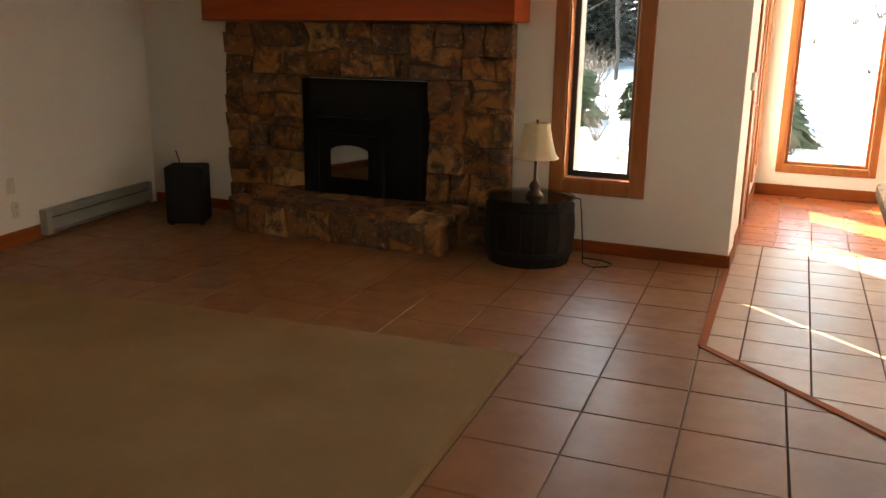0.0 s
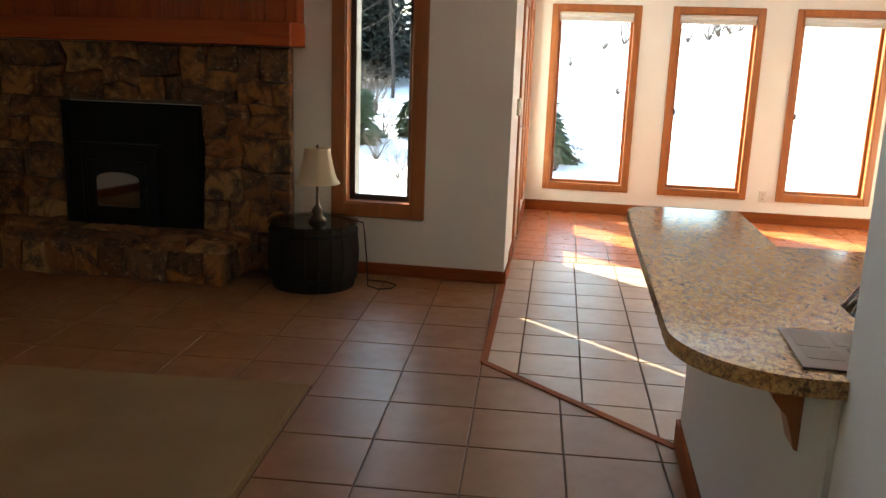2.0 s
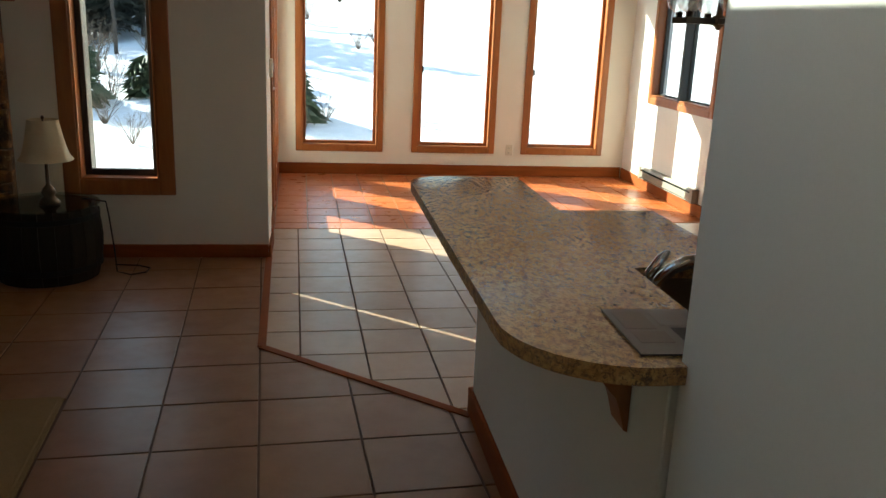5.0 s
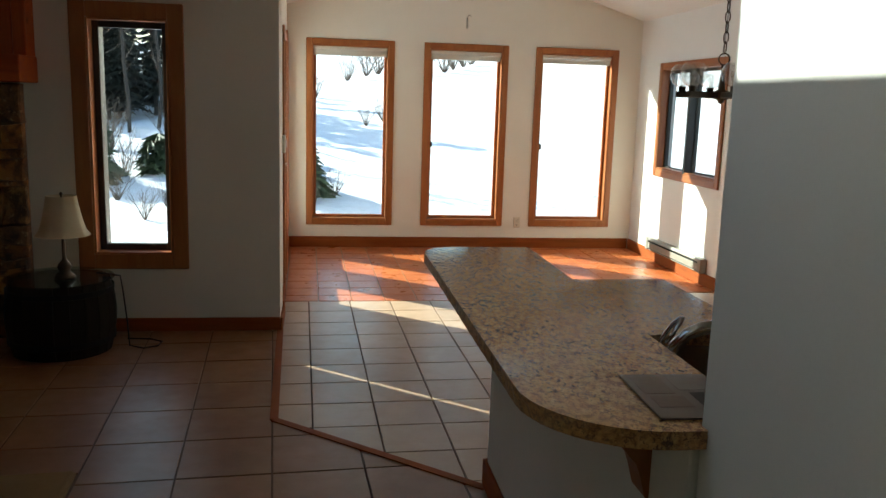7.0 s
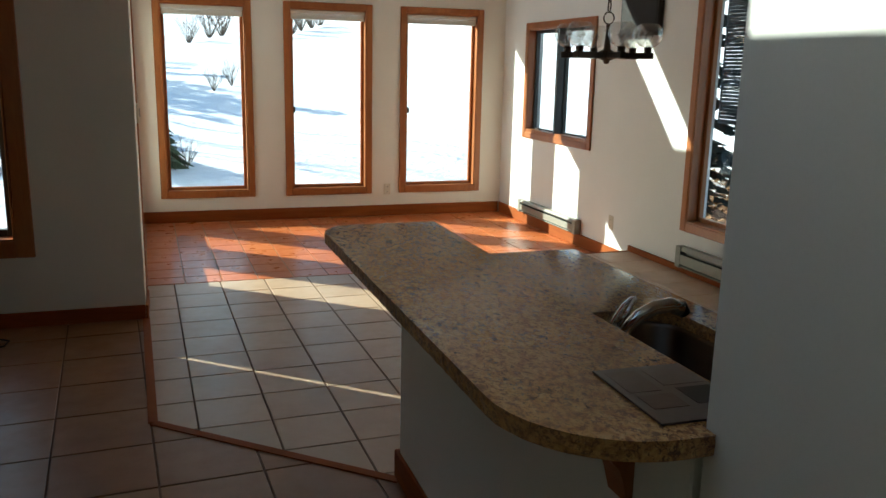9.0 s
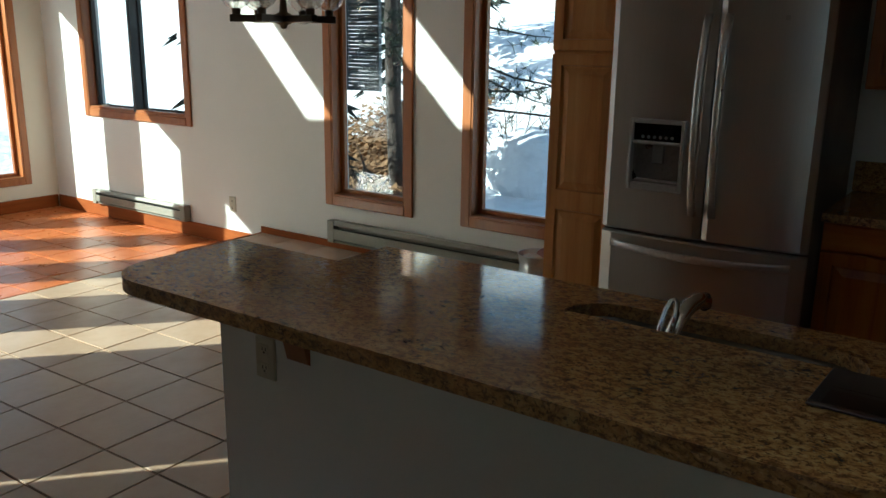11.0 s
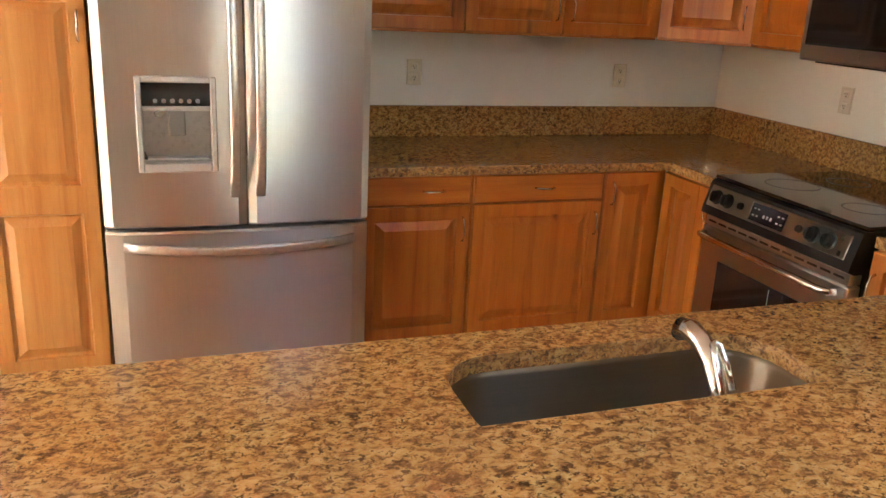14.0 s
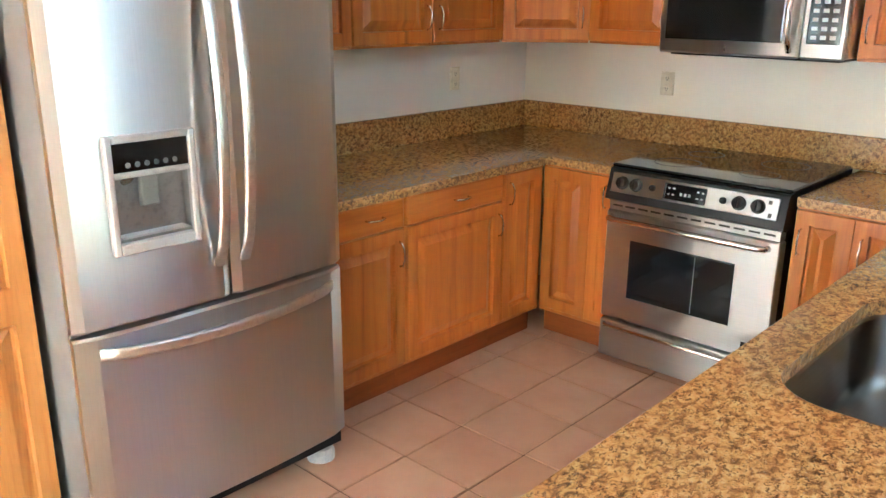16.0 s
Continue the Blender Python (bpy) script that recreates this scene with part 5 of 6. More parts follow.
# ---- living room ----
FP = thing("fireplace", "rubble stone fireplace with raised hearth and black insert", "fireplace")
FX0, FX1, FY = -4.41, -1.88, 5.80
BX0, BX1, BZ0, BZ1 = -3.66, -2.54, 0.27, 1.18
core = bmesh.new()
for a, b, c, d in ((FX0 + 0.03, BX0 - 0.0, 0.0, 1.6), (BX1, FX1 - 0.03, 0.0, 1.6), (BX0, BX1, BZ1, 1.6), (BX0, BX1, 0.0, BZ0)):
    box(a, b, FY + 0.02, HEARTH - 0.002, c, d, 0, core)
box(-3.96, -2.21, 5.30, FY + 0.02, 0.0, 0.235, 0, core)
part("mortar_core", core, "mortar", FP, "dark mortar between the stones")
rng = random.Random(7)


def cells_of(u0, u1, z0, z1, size):
    """Cut a stretch of wall into rough blocks and thin slabs by splitting it again and again, then warp the joints."""
    done, todo = [], [(u0, u1, z0, z1)]
    while todo:
        a, b, c, d = todo.pop()
        w, h = b - a, d - c
        if w * h < size * size * rng.uniform(0.5, 1.5) and w < 2.6 * size or w < 0.12 or h < 0.07:
            done.append((a, b, c, d))
            continue
        if w > h * rng.uniform(1.0, 1.9):
            k = a + w * rng.uniform(0.34, 0.66)
            todo += [(a, k, c, d), (k, b, c, d)]
        else:
            k = c + h * (rng.uniform(0.34, 0.66) if rng.random() < 0.65 else rng.choice((0.24, 0.76)))
            todo += [(a, b, c, k), (a, b, k, d)]

    def warp(u, z):
        q = noise.noise_vector(Vector((u * 5.5, z * 7.5, 3.1))) * 0.05
        r = noise.noise_vector(Vector((u * 17, z * 17, 8.4))) * 0.016
        return min(u1, max(u0, u + (q.x + r.x) * (u0 < u < u1))), min(z1, max(z0, z + (q.y + r.y) * (z0 < z < z1)))

    out = []
    for a, b, c, d in done:
        ring = []
        for (p, q), (e, f) in (((a, c), (b, c)), ((b, c), (b, d)), ((b, d), (a, d)), ((a, d), (a, c))):
            n = max(1, int(math.hypot(e - p, f - q) / 0.11))
            ring += [warp(p + (e - p) * k / n, q + (f - q) * k / n) for k in range(n)]
        out.append(ring)
    return out


def stone(poly, out, parent, m, depth):
    """A rough stone on a many-sided outline, with a broken, bulging face."""
    n = len(poly)
    cu, cz = sum(p[0] for p in poly) / n, sum(p[1] for p in poly) / n
    seed = rng.uniform(0, 99)
    push, tx, tz = rng.uniform(0.0, out), rng.uniform(-0.12, 0.12), rng.uniform(-0.14, 0.14)
    edge = []
    for (ax, az), (bx, bz) in zip(poly, poly[1:] + poly[:1]):
        k = max(1, min(4, int(math.hypot(bx - ax, bz - az) / 0.06)))
        edge += [(ax + (bx - ax) * q / k, az + (bz - az) * q / k) for q in range(k)]
    bm = bmesh.new()
    rings = []
    for scale_, lift in ((1.0, -0.004), (0.9, 0.012), (0.55, 0.02)):
        ring = []
        for u, z in edge:
            d = max(math.hypot(u - cu, z - cz), 0.01)
            f = scale_ - (0.004 / d if scale_ == 1.0 else 0)
            pu, pz = cu + (u - cu) * f, cz + (z - cz) * f
            w = noise.noise_vector(Vector((pu * 14, pz * 14, seed))) * 0.011
            nz = noise.noise(Vector((pu * 13, pz * 13, seed + 9)))
            ring.append(bm.verts.new((pu + w.x, -(push + lift + nz * 0.015 + (pu - cu) * tx + (pz - cz) * tz), pz + w.z)))
        rings.append(ring)
    k = len(edge)
    for s, e in zip(rings, rings[1:]):
        for i in range(k):
            bm.faces.new((s[i], s[(i + 1) % k], e[(i + 1) % k], e[i]))
    mid = bm.verts.new((cu, -(push + 0.02), cz))
    back = [bm.verts.new((v.co.x, depth, v.co.z)) for v in rings[0]]
    for i in range(k):
        j = (i + 1) % k
        bm.faces.new((rings[-1][i], rings[-1][j], mid))
        bm.faces.new((rings[0][j], rings[0][i], back[i], back[j]))
    ob = part("stone", bm, "stone", parent)
    ob.matrix_basis = m
    return ob


FACE = pose(0, FY, 0)
for region, big in (((FX0, BX0, 0.0, 1.2), 0.24), ((BX1, FX1, 0.0, 1.2), 0.23), ((FX0, FX1, 1.2, 1.6), 0.27)):
    for c in cells_of(*region, big):
        stone(c, 0.035, FP, FACE, 0.03)
for c in cells_of(-3.99, -2.19, 0.0, 0.235, 0.24):
    stone(c, 0.02, FP, pose(0, 5.30, 0), 0.03)
for c in cells_of(5.31, 5.80, 0.0, 0.235, 0.22):
    stone(c, 0.015, FP, pose(-2.22, 0, 0, 0, 0, 90), 0.03)
    stone([(-u, z) for u, z in c[::-1]], 0.015, FP, pose(-3.96, 0, 0, 0, 0, -90), 0.03)
LID = Matrix(((1, 0, 0, 0), (0, 0, 1, 0), (0, -1, 0, 0.258), (0, 0, 0, 1)))
for c in cells_of(-4.02, -2.16, 5.26, 5.79, 0.42):
    stone(c, 0.004, FP, LID, 0.03)

part("mantel", box(-4.47, -1.82, 5.60, HEARTH - 0.002, 1.606, 1.765, 0.006), "mantel", FP, "thick red-brown cedar mantel beam")
x = -4.21
while x < -1.84:
    w = min(rng.choice((0.13, 0.15, 0.17)), -1.82 - x)
    part("board", box(x + 0.002, x + w - 0.002, 5.74, 5.765, 1.766, 2.53, 0.004), "plank", FP)
    x += w
part("breast", box(-4.20, -1.83, 5.765, HEARTH - 0.002, 1.766, 2.53), "mantel", FP)

ins = thing("fireplace_insert", "black steel wood-burning insert with a small glass door", "fireplace insert", pose(0, FY, 0))
part("surround", box(BX0 + 0.002, BX1 - 0.002, -0.012, 0.02, BZ0 + 0.002, BZ1 - 0.004, 0.004), "iron", ins)
part("stove_box", box(-3.47, -2.90, -0.09, -0.012, BZ0 + 0.01, 0.86, 0.012), "iron", ins)
part("top_lip", box(-3.5, -2.87, -0.115, -0.012, 0.86, 0.885, 0.006), "iron", ins)
part("side_flange", box(BX0 + 0.02, BX0 + 0.06, -0.03, -0.012, BZ0 + 0.03, BZ1 - 0.05, 0.004), "iron", ins)
part("side_flange", box(BX1 - 0.06, BX1 - 0.02, -0.03, -0.012, BZ0 + 0.03, BZ1 - 0.05, 0.004), "iron", ins)
fd = part("fire_door", panel(-3.42, -2.96, 0.36, 0.76, ((0, -0.09), (0, -0.108), (0.012, -0.114))), "iron", ins)
arch = bmesh.new()
pts = [(-3.335, 0.425), (-3.0, 0.425), (-3.0, 0.63)] + [(-3.1675 + 0.1675 * math.cos(a), 0.63 + 0.05 * math.sin(a)) for a in [math.pi * k / 10 for k in range(1, 10)]] + [(-3.335, 0.63)]
fr = [arch.verts.new((x, -0.1165, z)) for x, z in pts]
bk = [arch.verts.new((x, -0.113, z)) for x, z in pts]
for i in range(len(pts)):
    k = (i + 1) % len(pts)
    arch.faces.new((fr[i], fr[k], bk[k], bk[i]))
arch.faces.new(fr)
arch.faces.new(bk[::-1])
M["fire_glass"] = surface("dark_mirror_glass", (0.3, 0.3, 0.3), (0.26, 0.26, 0.26), 4, 0.04, 1.0, bump=0, rough_var=0.01)
part("door_glass", arch, "fire_glass", fd, "dark reflecting door glass")
part("door_handle", tube(((-2.94, -0.114, 0.56), (-2.94, -0.15, 0.56), (-2.94, -0.155, 0.46)), 0.01), "iron", fd)

# speaker, barrel table, lamp
sp = thing("speaker", "black box loudspeaker standing on the tile floor", "speaker", pose(-4.50, 5.36, 0, 0, 0, 28))
part("cabinet", box(-0.15, 0.15, -0.13, 0.15, 0.012, 0.47, 0.01), "speaker", sp)
part("grille", box(-0.135, 0.135, -0.142, -0.13, 0.04, 0.455, 0.006), "speaker", sp, "black cloth grille")
for a in (-0.12, 0.12):
    for b in (-0.1, 0.12):
        part("foot", lathe(((0.02, 0.001), (0.018, 0.013)), a, b, 10), "black", sp)
solo("speaker_wire", tube(((-4.66, 5.5, 0.27), (-4.72, 5.55, 0.33), (-4.8, 5.62, 0.42), (-4.9, 5.7, 0.49), (-4.95, 5.74, 0.515)), 0.006, sides=6), "speaker", "thin dark wire sticking up behind the speaker", "wire")

BCX, BCY = -1.635, 5.53
br = thing("barrel_table", "dark half-barrel side table with a glass top", "table", pose(BCX, BCY, 0))
nst = 22
for k in range(nst):
    a0, a1 = math.tau * k / nst + 0.006, math.tau * (k + 1) / nst - 0.006
    bm = bmesh.new()
    rows = []
    for z in (0.002, 0.08, 0.16, 0.24, 0.32, 0.39, 0.445):
        r = 0.27 + 0.045 * math.sin(math.pi * min(1, (z + 0.04) / 0.54))
        rows.append([bm.verts.new(p) for p in ((r * math.cos(a0), r * math.sin(a0), z), (r * math.cos(a1), r * math.sin(a1), z), ((r - 0.025) * math.cos(a1), (r - 0.025) * math.sin(a1), z), ((r - 0.025) * math.cos(a0), (r - 0.025) * math.sin(a0), z))])
    for s, e in zip(rows, rows[1:]):
        for i in range(4):
            bm.faces.new((s[i], s[(i + 1) % 4], e[(i + 1) % 4], e[i]))
    bm.faces.new(rows[0][::-1])
    bm.faces.new(rows[-1])
    part("stave", bm, "barrel", br)
for z in (0.07, 0.37):
    r = 0.273 + 0.045 * math.sin(math.pi * (z + 0.055) / 0.54)
    part("hoop", lathe(((r, z), (r + 0.004, z + 0.002), (r + 0.004, z + 0.033), (r, z + 0.035)), sides=44, caps=False), "iron", br, "black iron hoop")
part("head", lathe(((0.001, 0.425), (0.25, 0.425), (0.25, 0.44), (0.001, 0.44)), sides=32, caps=False), "barrel", br)
part("glass_top", lathe(((0.001, 0.4455), (0.307, 0.4455), (0.31, 0.45), (0.307, 0.455), (0.001, 0.455)), sides=48, caps=False), "lamp_glass", br, "round clear glass top")

LZ = 0.456
lm = thing("table_lamp", "bronze table lamp with a cream bell shade, unlit", "lamp", pose(-1.592, 5.485, 0))
part("base", lathe(((0.001, LZ), (0.06, LZ), (0.062, LZ + 0.012), (0.05, LZ + 0.025), (0.03, LZ + 0.045), (0.042, LZ + 0.07), (0.03, LZ + 0.095), (0.012, LZ + 0.115), (0.009, LZ + 0.29), (0.014, LZ + 0.3), (0.005, LZ + 0.5)), sides=20), "bronze", lm, smooth=True)
sides = 8
bm = bmesh.new()
rings = []
for i in range(9):
    f = i / 8
    r = 0.155 - 0.07 * f ** 0.55
    ring = []
    for k in range(48):
        a = math.tau * k / 48
        rr = r * (1.0 - 0.035 * abs(math.cos(a * sides / 2)))
        ring.append(bm.verts.new((rr * math.cos(a), rr * math.sin(a), LZ + 0.262 + 0.235 * f)))
    rings.append(ring)
for s, e in zip(rings, rings[1:]):
    for k in range(48):
        bm.faces.new((s[k], s[(k + 1) % 48], e[(k + 1) % 48], e[k]))
part("shade", bm, "linen", lm, "cream pleated bell shade", True)
part("finial", lathe(((0.004, LZ + 0.497), (0.011, LZ + 0.508), (0.004, LZ + 0.52)), sides=12), "bronze", lm)
solo("power_cord", tube(((-1.45, 5.64, 0.459), (-1.31, 5.63, 0.44), (-1.29, 5.60, 0.36), (-1.265, 5.58, 0.15), (-1.25, 5.55, 0.012), (-1.16, 5.50, 0.008), (-1.08, 5.55, 0.008), (-1.07, 5.64, 0.008), (-1.15, 5.70, 0.008), (-1.3, 5.72, 0.008)), 0.005, sides=6), "black", "thin black lamp cord lying on the floor", "cord")

# ---- outdoors: snow, shrubs, trees ----


def smooth01(a, b, v):
    t = min(1, max(0, (v - a) / (b - a)))
    return t * t * (3 - 2 * t)


def ground_z(x, y):
    z = -0.28 + 0.115 * max(0, y - 10.5) * (1 - 0.6 * smooth01(60, 160, y))
    z += 0.07 * max(-30, min(30, x)) * smooth01(10, 25, y)
    z += 0.36 * max(0, x - 6.8) * (1 - 0.7 * smooth01(30, 90, x)) * smooth01(-10, 2, y)
    z += 0.22 * noise.noise(Vector((x * 0.22, y * 0.22, 1))) + 0.07 * noise.noise(Vector((x * 0.9, y * 0.9, 4)))
    d = max(-6.6 - x, x - 4.1, -3.2 - y, y - 9.9)
    return z * smooth01(0, 2.0, d) - 0.36 * (1 - smooth01(0, 2.0, d))


def axis(c, lo, hi):
    return [c + (hi if u > 0 else -lo) * math.sinh(4.6 * abs(u)) / math.sinh(4.6) for u in [k / 75 for k in range(-75, 76)]]


xs, ys = axis(0.0, 700, 700), axis(12.0, 700, 700)
gv = [(x, y, ground_z(x, y)) for y in ys for x in xs]
n = len(xs)
gf = [(r * n + c, r * n + c + 1, (r + 1) * n + c + 1, (r + 1) * n + c) for r in range(n - 1) for c in range(n - 1)]
me = bpy.data.meshes.new("ground")
me.from_pydata(gv, [], gf)
me.materials.append(M["snow"])
me.polygons.foreach_set("use_smooth", [True] * len(me.polygons))
tagged(new("ground", me), "snow-covered hillside around the house", "ground", "", "structure")
rnd = random.Random(11)


def raw(name, verts, faces, material, parent=None, label="", smooth=False):
    me = bpy.data.meshes.new(name)
    me.from_pydata(verts, [], faces)
    me.materials.append(M[material])
    ob = new(name, me)
    ob.parent = parent
    return tagged(ob, label)


def conifer(h, spread, material, label, seed, trunk_r=0.12, tiers=16, bare=0.12):
    """A conifer at the origin: tapered trunk, whorls of drooping branches hung with small needle sprays."""
    r = random.Random(seed)
    t = thing("conifer_tree", label, "tree")
    part("trunk", tube([(0.03 * math.sin(k), 0.03 * math.cos(k * 1.7), h * k / 8 - 0.3) for k in range(9)], trunk_r, sides=7, r_end=0.02), "bark", t)
    vs, fs = [], []
    for i in range(tiers):
        f = bare + (1 - bare) * i / tiers
        z, reach = h * f, spread * (1 - f) ** 0.8 * r.uniform(0.75, 1.15) + 0.15
        for k in range(r.randint(6, 9)):
            a = r.uniform(0, math.tau)
            ln = reach * r.uniform(0.6, 1.1)
            steps = max(3, int(ln / 0.22))
            for s in range(1, steps + 1):
                d = ln * s / steps
                cx, cy, cz = d * math.cos(a), d * math.sin(a), z - 0.28 * d + r.uniform(-0.06, 0.06)
                w = 0.2 + 0.12 * (1 - s / steps)
                for q in range(2):
                    b = a + r.uniform(-1.2, 1.2)
                    e = (cx + w * math.cos(b) * 1.5, cy + w * math.sin(b) * 1.5, cz - r.uniform(0.0, 0.22))
                    o = (-math.sin(b) * w * 0.32, math.cos(b) * w * 0.32)
                    m0 = len(vs)
                    vs += [(cx + o[0], cy + o[1], cz), (cx - o[0], cy - o[1], cz - 0.03), e, (cx, cy, cz + 0.09)]
                    fs += [(m0, m0 + 1, m0 + 2), (m0 + 1, m0 + 3, m0 + 2)]
    raw("crown", vs, fs, material, t)
    return t


firs = [conifer(9, 1.7, "forest", "dark conifer at the forest edge, shade put into its colour", s, 0.13, 20) for s in (1, 2, 3)]
places = []
for k in range(46):
    y = rnd.uniform(23.5, 34)
    places.append((-y * rnd.uniform(0.19, 0.40) + 0.3, y))
for k in range(60):
    places.append((rnd.uniform(-40, -16), rnd.uniform(26, 50)))
for k in range(18):
    places.append((rnd.uniform(9, 13.5), rnd.uniform(45, 56)))
for k in range(8):
    places.append((rnd.uniform(14, 26), rnd.uniform(-8, 2)))
for i, (x, y) in enumerate(places):
    s = rnd.uniform(0.75, 1.05) * (0.5 if i < 46 else 1.0 if x > -11 else 0.7)
    m = pose(x, y, ground_z(x, y) - 0.05, 0, 0, rnd.uniform(0, 360)) @ Matrix.Scale(s, 4)
    if i < 3:
        firs[i].matrix_world = m
        firs[i]["group"] = "forest conifers"
    else:
        c = copy_thing(firs[i % 3], pose(0, 0, 0))
        c.matrix_basis = m
# bare pale trunks in front of the dark forest
for k in range(9):
    x = -4.2 - k * 0.55 + rnd.uniform(-0.2, 0.2)
    y = 20.5 + rnd.uniform(-0.6, 1.5)
    z = ground_z(x, y)
    t = thing("bare_tree", "slender bare grey-barked tree at the forest edge", "tree", pose(x, y, z), group="bare trees")
    part("trunk", tube([(0.08 * math.sin(j * 1.3 + k), 0.05 * j, 0.9 * j - 0.2) for j in range(8)], 0.05, sides=6, r_end=0.015), "bark", t)
    bm = bmesh.new()
    for j in range(14):
        a, z0, ln = rnd.uniform(0, math.tau), rnd.uniform(1.2, 5.8), rnd.uniform(0.4, 1.1)
        tube(((0, 0.05 * z0, z0), (ln * 0.5 * math.cos(a), ln * 0.5 * math.sin(a) + 0.05 * z0, z0 + 0.25), (ln * math.cos(a), ln * math.sin(a), z0 + 0.6)), 0.012, bm, 4, 0.003)
    part("branches", bm, "twig", t)


def shrub(h, seed, n=26):
    """A leafless shrub of thin forked stems."""
    r = random.Random(seed)
    t = thing("bare_shrub", "leafless grey-brown shrub standing in the snow", "shrub", group="bare shrubs")
    bm = bmesh.new()
    for k in range(n):
        a, tilt, ln = r.uniform(0, math.tau), r.uniform(0.1, 0.75), h * r.uniform(0.6, 1.1)
        p = [Vector((0, 0, -0.05))]
        d = Vector((math.cos(a) * tilt, math.sin(a) * tilt, 1)).normalized()
        for s in range(4):
            p.append(p[-1] + d * ln / 4)
            d = (d + Vector((r.uniform(-0.3, 0.3), r.uniform(-0.3, 0.3), 0.05))).normalized()
        tube(p, 0.008, bm, 4, 0.002)
        for s in (2, 3):
            e = p[s] + Vector((r.uniform(-1, 1), r.uniform(-1, 1), r.uniform(0.4, 1))).normalized() * ln * 0.35
            tube((p[s], (p[s] + e) / 2 + Vector((0, 0, 0.02)), e), 0.0045, bm, 4, 0.0015)
    part("stems", bm, "twig", t)
    return t


base_shrubs = [shrub(1.0, s) for s in (3, 4, 5)]
spots = [(-2.45, 11.9, 0.5), (-2.3, 12.6, 0.4), (-3.4, 15.0, 0.9), (-3.1, 13.2, 0.6), (-4.2, 17.5, 1.1), (-4.7, 19, 1.1), (-3.3, 18.5, 0.9),
         (0.1, 13.2, 0.5), (-0.2, 12.6, 0.4), (1.0, 21, 0.6), (1.45, 21.6, 0.7), (1.6, 33, 1.6), (2.1, 34, 1.8), (0.8, 31, 1.2),
         (4.8, 34, 1.7), (5.3, 35, 1.9), (5.9, 36, 1.7), (6.4, 37, 1.6), (3.9, 33, 1.2), (8.5, 36, 1.4), (9.6, 38, 1.6), (-0.3, 27, 1.0),
         (6.2, 10.4, 0.9), (5.4, 7.2, 0.8), (7.3, 6.6, 1.0), (7.9, 8.6, 1.0)]
for i, (x, y, s) in enumerate(spots):
    m = pose(x, y, ground_z(x, y), 0, 0, 57 * i) @ Matrix.Scale(s, 4)
    if i < 3:
        base_shrubs[i].matrix_world = m
    else:
        c = copy_thing(base_shrubs[i % 3], pose(0, 0, 0))
        c.matrix_basis = m
# small green junipers on the slope
jun = conifer(1.0, 0.42, "needles", "small green juniper bush in the snow", 21, 0.03, 11, 0.02)
jspots = [(-0.66, 13.2, 1.15), (-0.5, 13.6, 0.9), (-2.35, 16.2, 0.9), (-2.0, 16.6, 1.0), (-1.8, 17.2, 0.9), (-3.95, 14.6, 1.0), (-2.9, 15.4, 0.7)]
for i, (x, y, s) in enumerate(jspots):
    m = pose(x, y, ground_z(x, y) - 0.05, 0, 0, 40 * i) @ Matrix.Scale(s, 4)
    if i == 0:
        jun.matrix_world = m
    else:
        c = copy_thing(jun, pose(0, 0, 0))
        c.matrix_basis = m


def pine(x, y, h, r0, seed, label, lowest):
    """A pine close to the house, with long limbs and needle tufts."""
    r = random.Random(seed)
    t = thing("pine_tree", label, "tree", pose(x, y, ground_z(x, y)))
    lean = [Vector((0.028 * k, 0.06 * k + 0.02 * math.sin(k), h * k / 10 - 0.25)) for k in range(11)]
    part("trunk", tube(lean, r0, sides=12, r_end=0.03), "bark", t, smooth=True)
    limbs, vs, fs = bmesh.new(), [], []
    for k in range(46):
        f = lowest + (1 - lowest) * k / 46
        a, ln = r.uniform(0, math.tau), (1.9 - 1.2 * f) * r.uniform(0.6, 1.1)
        o = Vector((0.28 * f, 0.6 * f, h * f))
        p = [o]
        d = Vector((math.cos(a), math.sin(a), r.uniform(-0.35, 0.1)))
        for s in range(5):
            p.append(p[-1] + d * ln / 5)
            d = (d + Vector((r.uniform(-0.25, 0.25), r.uniform(-0.25, 0.25), r.uniform(-0.1, 0.16)))).normalized()
        tube(p, 0.016, limbs, 5, 0.005)
        for s in range(2, 6):
            for q in range(5):
                c = p[s] + Vector((r.uniform(-0.2, 0.2), r.uniform(-0.2, 0.2), r.uniform(-0.1, 0.12)))
                for w in range(9):
                    e = Vector((r.uniform(-1, 1), r.uniform(-1, 1), r.uniform(-0.5, 0.9))).normalized() * r.uniform(0.08, 0.15)
                    sd = e.cross(Vector((r.uniform(-1, 1), r.uniform(-1, 1), 1))).normalized() * 0.006
                    m0 = len(vs)
                    vs += [tuple(c + sd), tuple(c - sd), tuple(c + e)]
                    fs.append((m0, m0 + 1, m0 + 2))
    part("limbs", limbs, "bark", t)
    raw("needles", vs, fs, "needles", t, "long green pine needles")
    return t


pine(6.5, 7.55, 7.5, 0.1, 5, "dark-barked pine close to the house", 0.2)
pine(6.2, 6.4, 6.5, 0.09, 6, "pine with drooping green needles", 0.17)
# the first fir stands out of view, added to shade the snow bank
for i, (x, y, s) in enumerate(((5.0, 8.1, 0.55), (8.9, 9.5, 0.6), (10.8, 10.6, 0.8))):
    c = copy_thing(firs[i % 3], pose(0, 0, 0))
    c.matrix_basis = pose(x, y, ground_z(x, y) - 0.05, 0, 0, 70 * i) @ Matrix.Scale(s, 4)

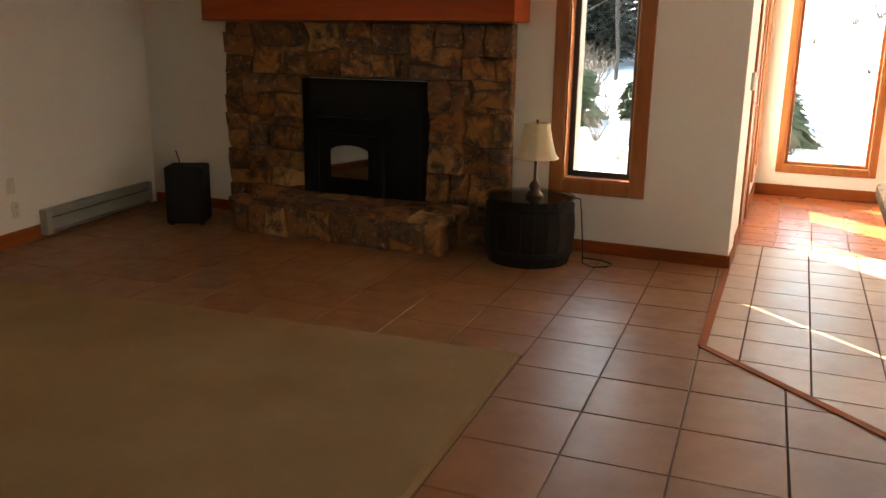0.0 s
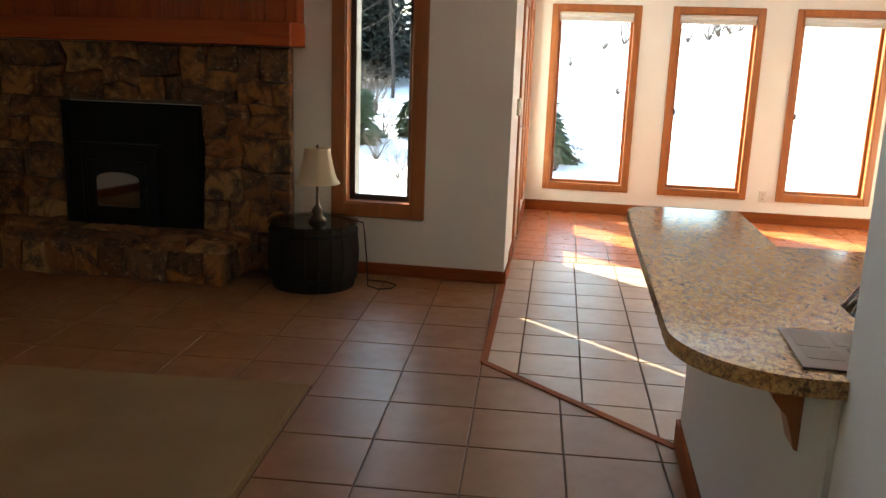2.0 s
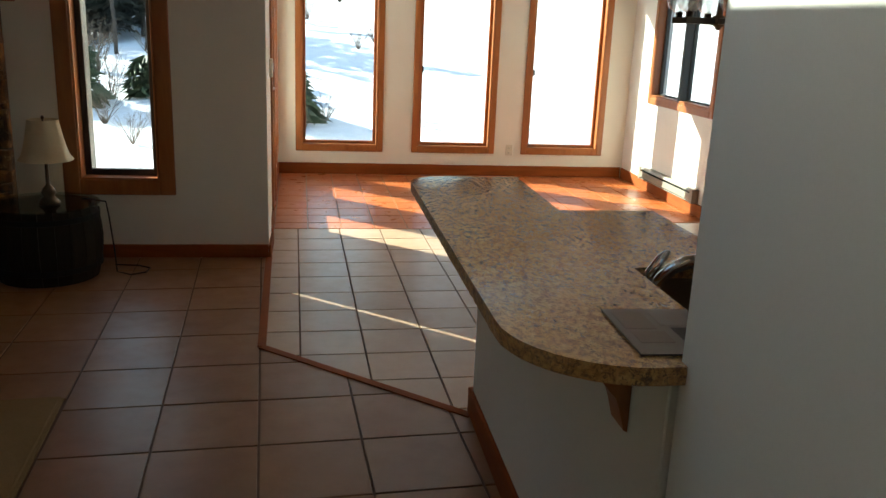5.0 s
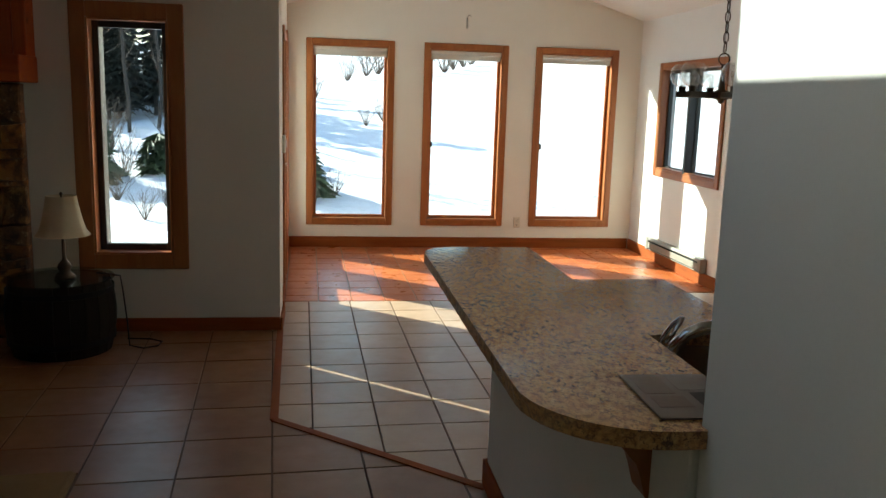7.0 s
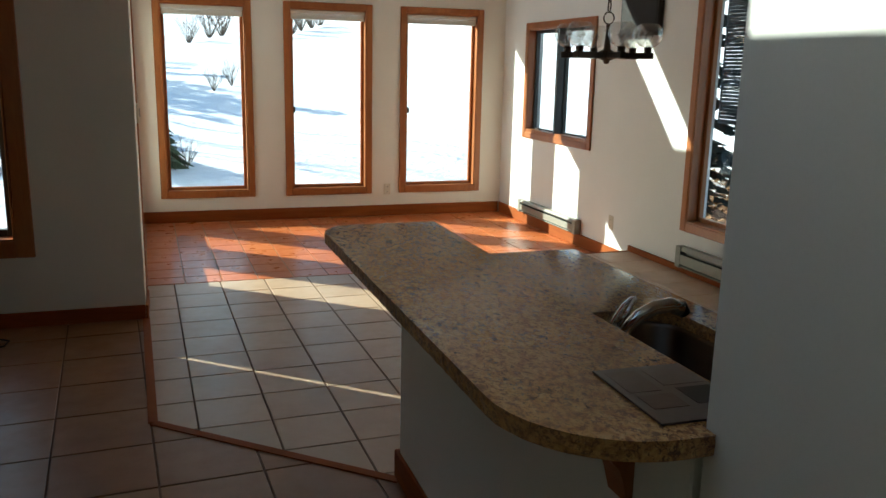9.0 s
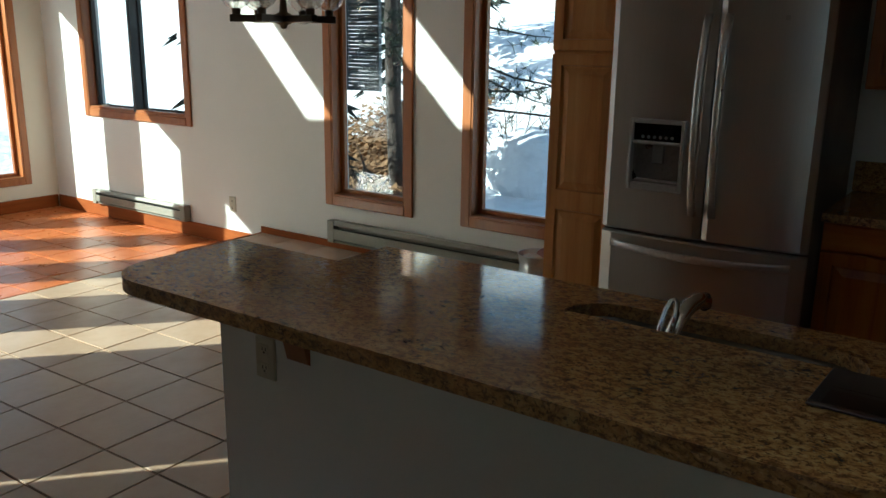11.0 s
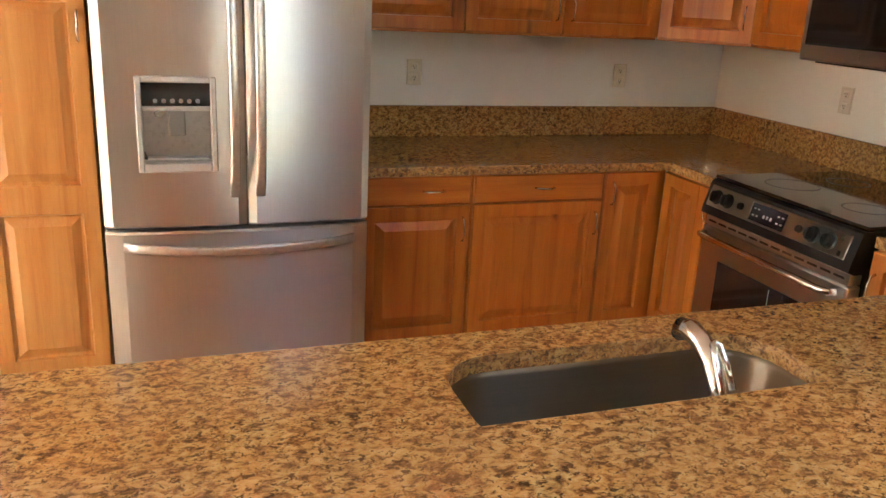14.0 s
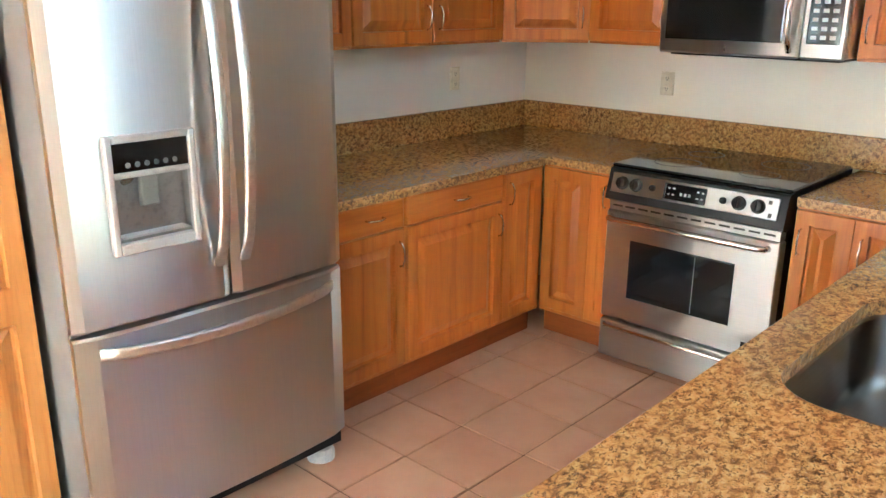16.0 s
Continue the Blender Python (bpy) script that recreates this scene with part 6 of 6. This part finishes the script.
# dry leaves on the bank
vs, fs = [], []
for k in range(17000):
    x, y = rnd.gauss(7.2, 1.0), rnd.gauss(8.6, 1.1)
    if not (5.3 < x < 10 and y - 0.35 * (x - 7) > 7.2):
        continue
    z, s, a, tl = ground_z(x, y) + rnd.uniform(0.02, 0.16), rnd.uniform(0.035, 0.075), rnd.uniform(0, math.tau), rnd.uniform(-0.7, 0.7)
    c, d = math.cos(a) * s, math.sin(a) * s
    m0 = len(vs)
    vs += [(x + c, y + d, z + tl * s), (x - d * 0.6, y + c * 0.6, z + 0.01), (x - c, y - d, z - tl * s + 0.015), (x + d * 0.6, y - c * 0.6, z + 0.01)]
    fs.append((m0, m0 + 1, m0 + 2, m0 + 3))
leaves = raw("fallen_leaves", vs, fs, "leaf")
tagged(leaves, "dry brown fallen leaves on the bank outside", "leaves", "", "stuff")


def heap(x, y, sx, sy, h, seed):
    bm = bmesh.new()
    bmesh.ops.create_icosphere(bm, subdivisions=3, radius=1.0)
    for v in bm.verts:
        q = 1 + 0.22 * noise.noise(v.co * 1.7 + Vector((seed, 0, 0)))
        v.co = Vector((x + v.co.x * sx * q, y + v.co.y * sy * q, ground_z(x, y) + v.co.z * h * q))
    return solo("snow_heap", bm, "snow", "rounded heap of clean snow outside the window", "snow", smooth=True, group="snow heaps")


heap(5.3, 6.25, 0.22, 0.25, 0.3, 1)
heap(5.2, 5.3, 0.4, 0.55, 0.3, 4)
heap(6.0, 4.7, 0.6, 0.6, 0.5, 7)
heap(7.6, 6.2, 0.8, 0.9, 0.5, 9)

louvre = thing("slatted_screen", "grey slatted screen hanging outside the window", "screen", pose(EAST + 0.24, 5.72, 0, 0, 0, -90))
part("frame_rail", box(0.0, 0.29, 0.0, 0.03, 1.22, 1.25, 0.003), "siding", louvre)
for k in range(46):
    part("slat", box(0.0, 0.29, 0.004, 0.026, 1.255 + k * 0.025, 1.277 + k * 0.025), "siding", louvre)
for a in (0.0, 0.275):
    part("stile", box(a, a + 0.015, -0.002, 0.002, 1.22, 2.42), "siding", louvre)

# ---- floor tiles ----


def lay(floor, material, size, origin, turn, region, gap, limit=300):
    """Tiles as pieces of a floor, cut along the edges of a convex region."""
    c, s = math.cos(radians(turn)), math.sin(radians(turn))
    h = (size - gap) / 2
    whole_me = None
    lo = [min(p[i] for p in region) for i in (0, 1)]
    hi = [max(p[i] for p in region) for i in (0, 1)]
    reach = int(max(hi[0] - lo[0], hi[1] - lo[1]) / size) * 2 + 4
    sq = [(-h, -h), (h, -h), (h, h), (-h, h)]
    inner = region
    count = 0
    for i in range(-reach, reach):
        for j in range(-reach, reach):
            lx, ly = (i + 0.5) * size, (j + 0.5) * size
            x, y = origin[0] + c * lx - s * ly, origin[1] + s * lx + c * ly
            if not (lo[0] - size < x < hi[0] + size and lo[1] - size < y < hi[1] + size):
                continue
            world_sq = [(x + c * a - s * b, y + s * a + c * b) for a, b in sq]
            cut = clip_poly(world_sq, inner)
            if len(cut) < 3 or area_of(cut) < 0.0015:
                continue
            if area_of(cut) > 0.999 * area_of(world_sq):
                if whole_me is None:
                    whole_me = finish("tile", prism(sq, -0.01, 0.0, 0.0013), material)
                ob = new("tile", whole_me)
                ob.matrix_basis = pose(x, y, rnd.uniform(-0.0006, 0.0006), rnd.uniform(-0.12, 0.12), rnd.uniform(-0.12, 0.12), turn)
            else:
                ob = new("tile", finish("tile", prism(cut, -0.01, 0.0, 0.0013), material))
            ob.parent = floor
            count += 1
    return count


lay(floor_kitchen, "tile_p", 0.318, (-0.104, 4.182), 1.4, [(-0.30, 4.30), (0.62, 3.48), (2.6, 3.48), (2.6, 6.72), (-0.36, 6.72)], 0.009)
lay(floor_kitchen, "tile_k", 0.304, (2.56, 1.70), 0.0, [(1.25, SOUTH), (KEAST, SOUTH), (KEAST, 3.47), (1.25, 3.47)], 0.008)
lay(floor_dining, "tile_o", 0.262, (0.16, 7.45), 1.0, [(-0.45, 6.735), (EAST, 6.735), (EAST, NORTH), (-0.45, NORTH)], 0.009)
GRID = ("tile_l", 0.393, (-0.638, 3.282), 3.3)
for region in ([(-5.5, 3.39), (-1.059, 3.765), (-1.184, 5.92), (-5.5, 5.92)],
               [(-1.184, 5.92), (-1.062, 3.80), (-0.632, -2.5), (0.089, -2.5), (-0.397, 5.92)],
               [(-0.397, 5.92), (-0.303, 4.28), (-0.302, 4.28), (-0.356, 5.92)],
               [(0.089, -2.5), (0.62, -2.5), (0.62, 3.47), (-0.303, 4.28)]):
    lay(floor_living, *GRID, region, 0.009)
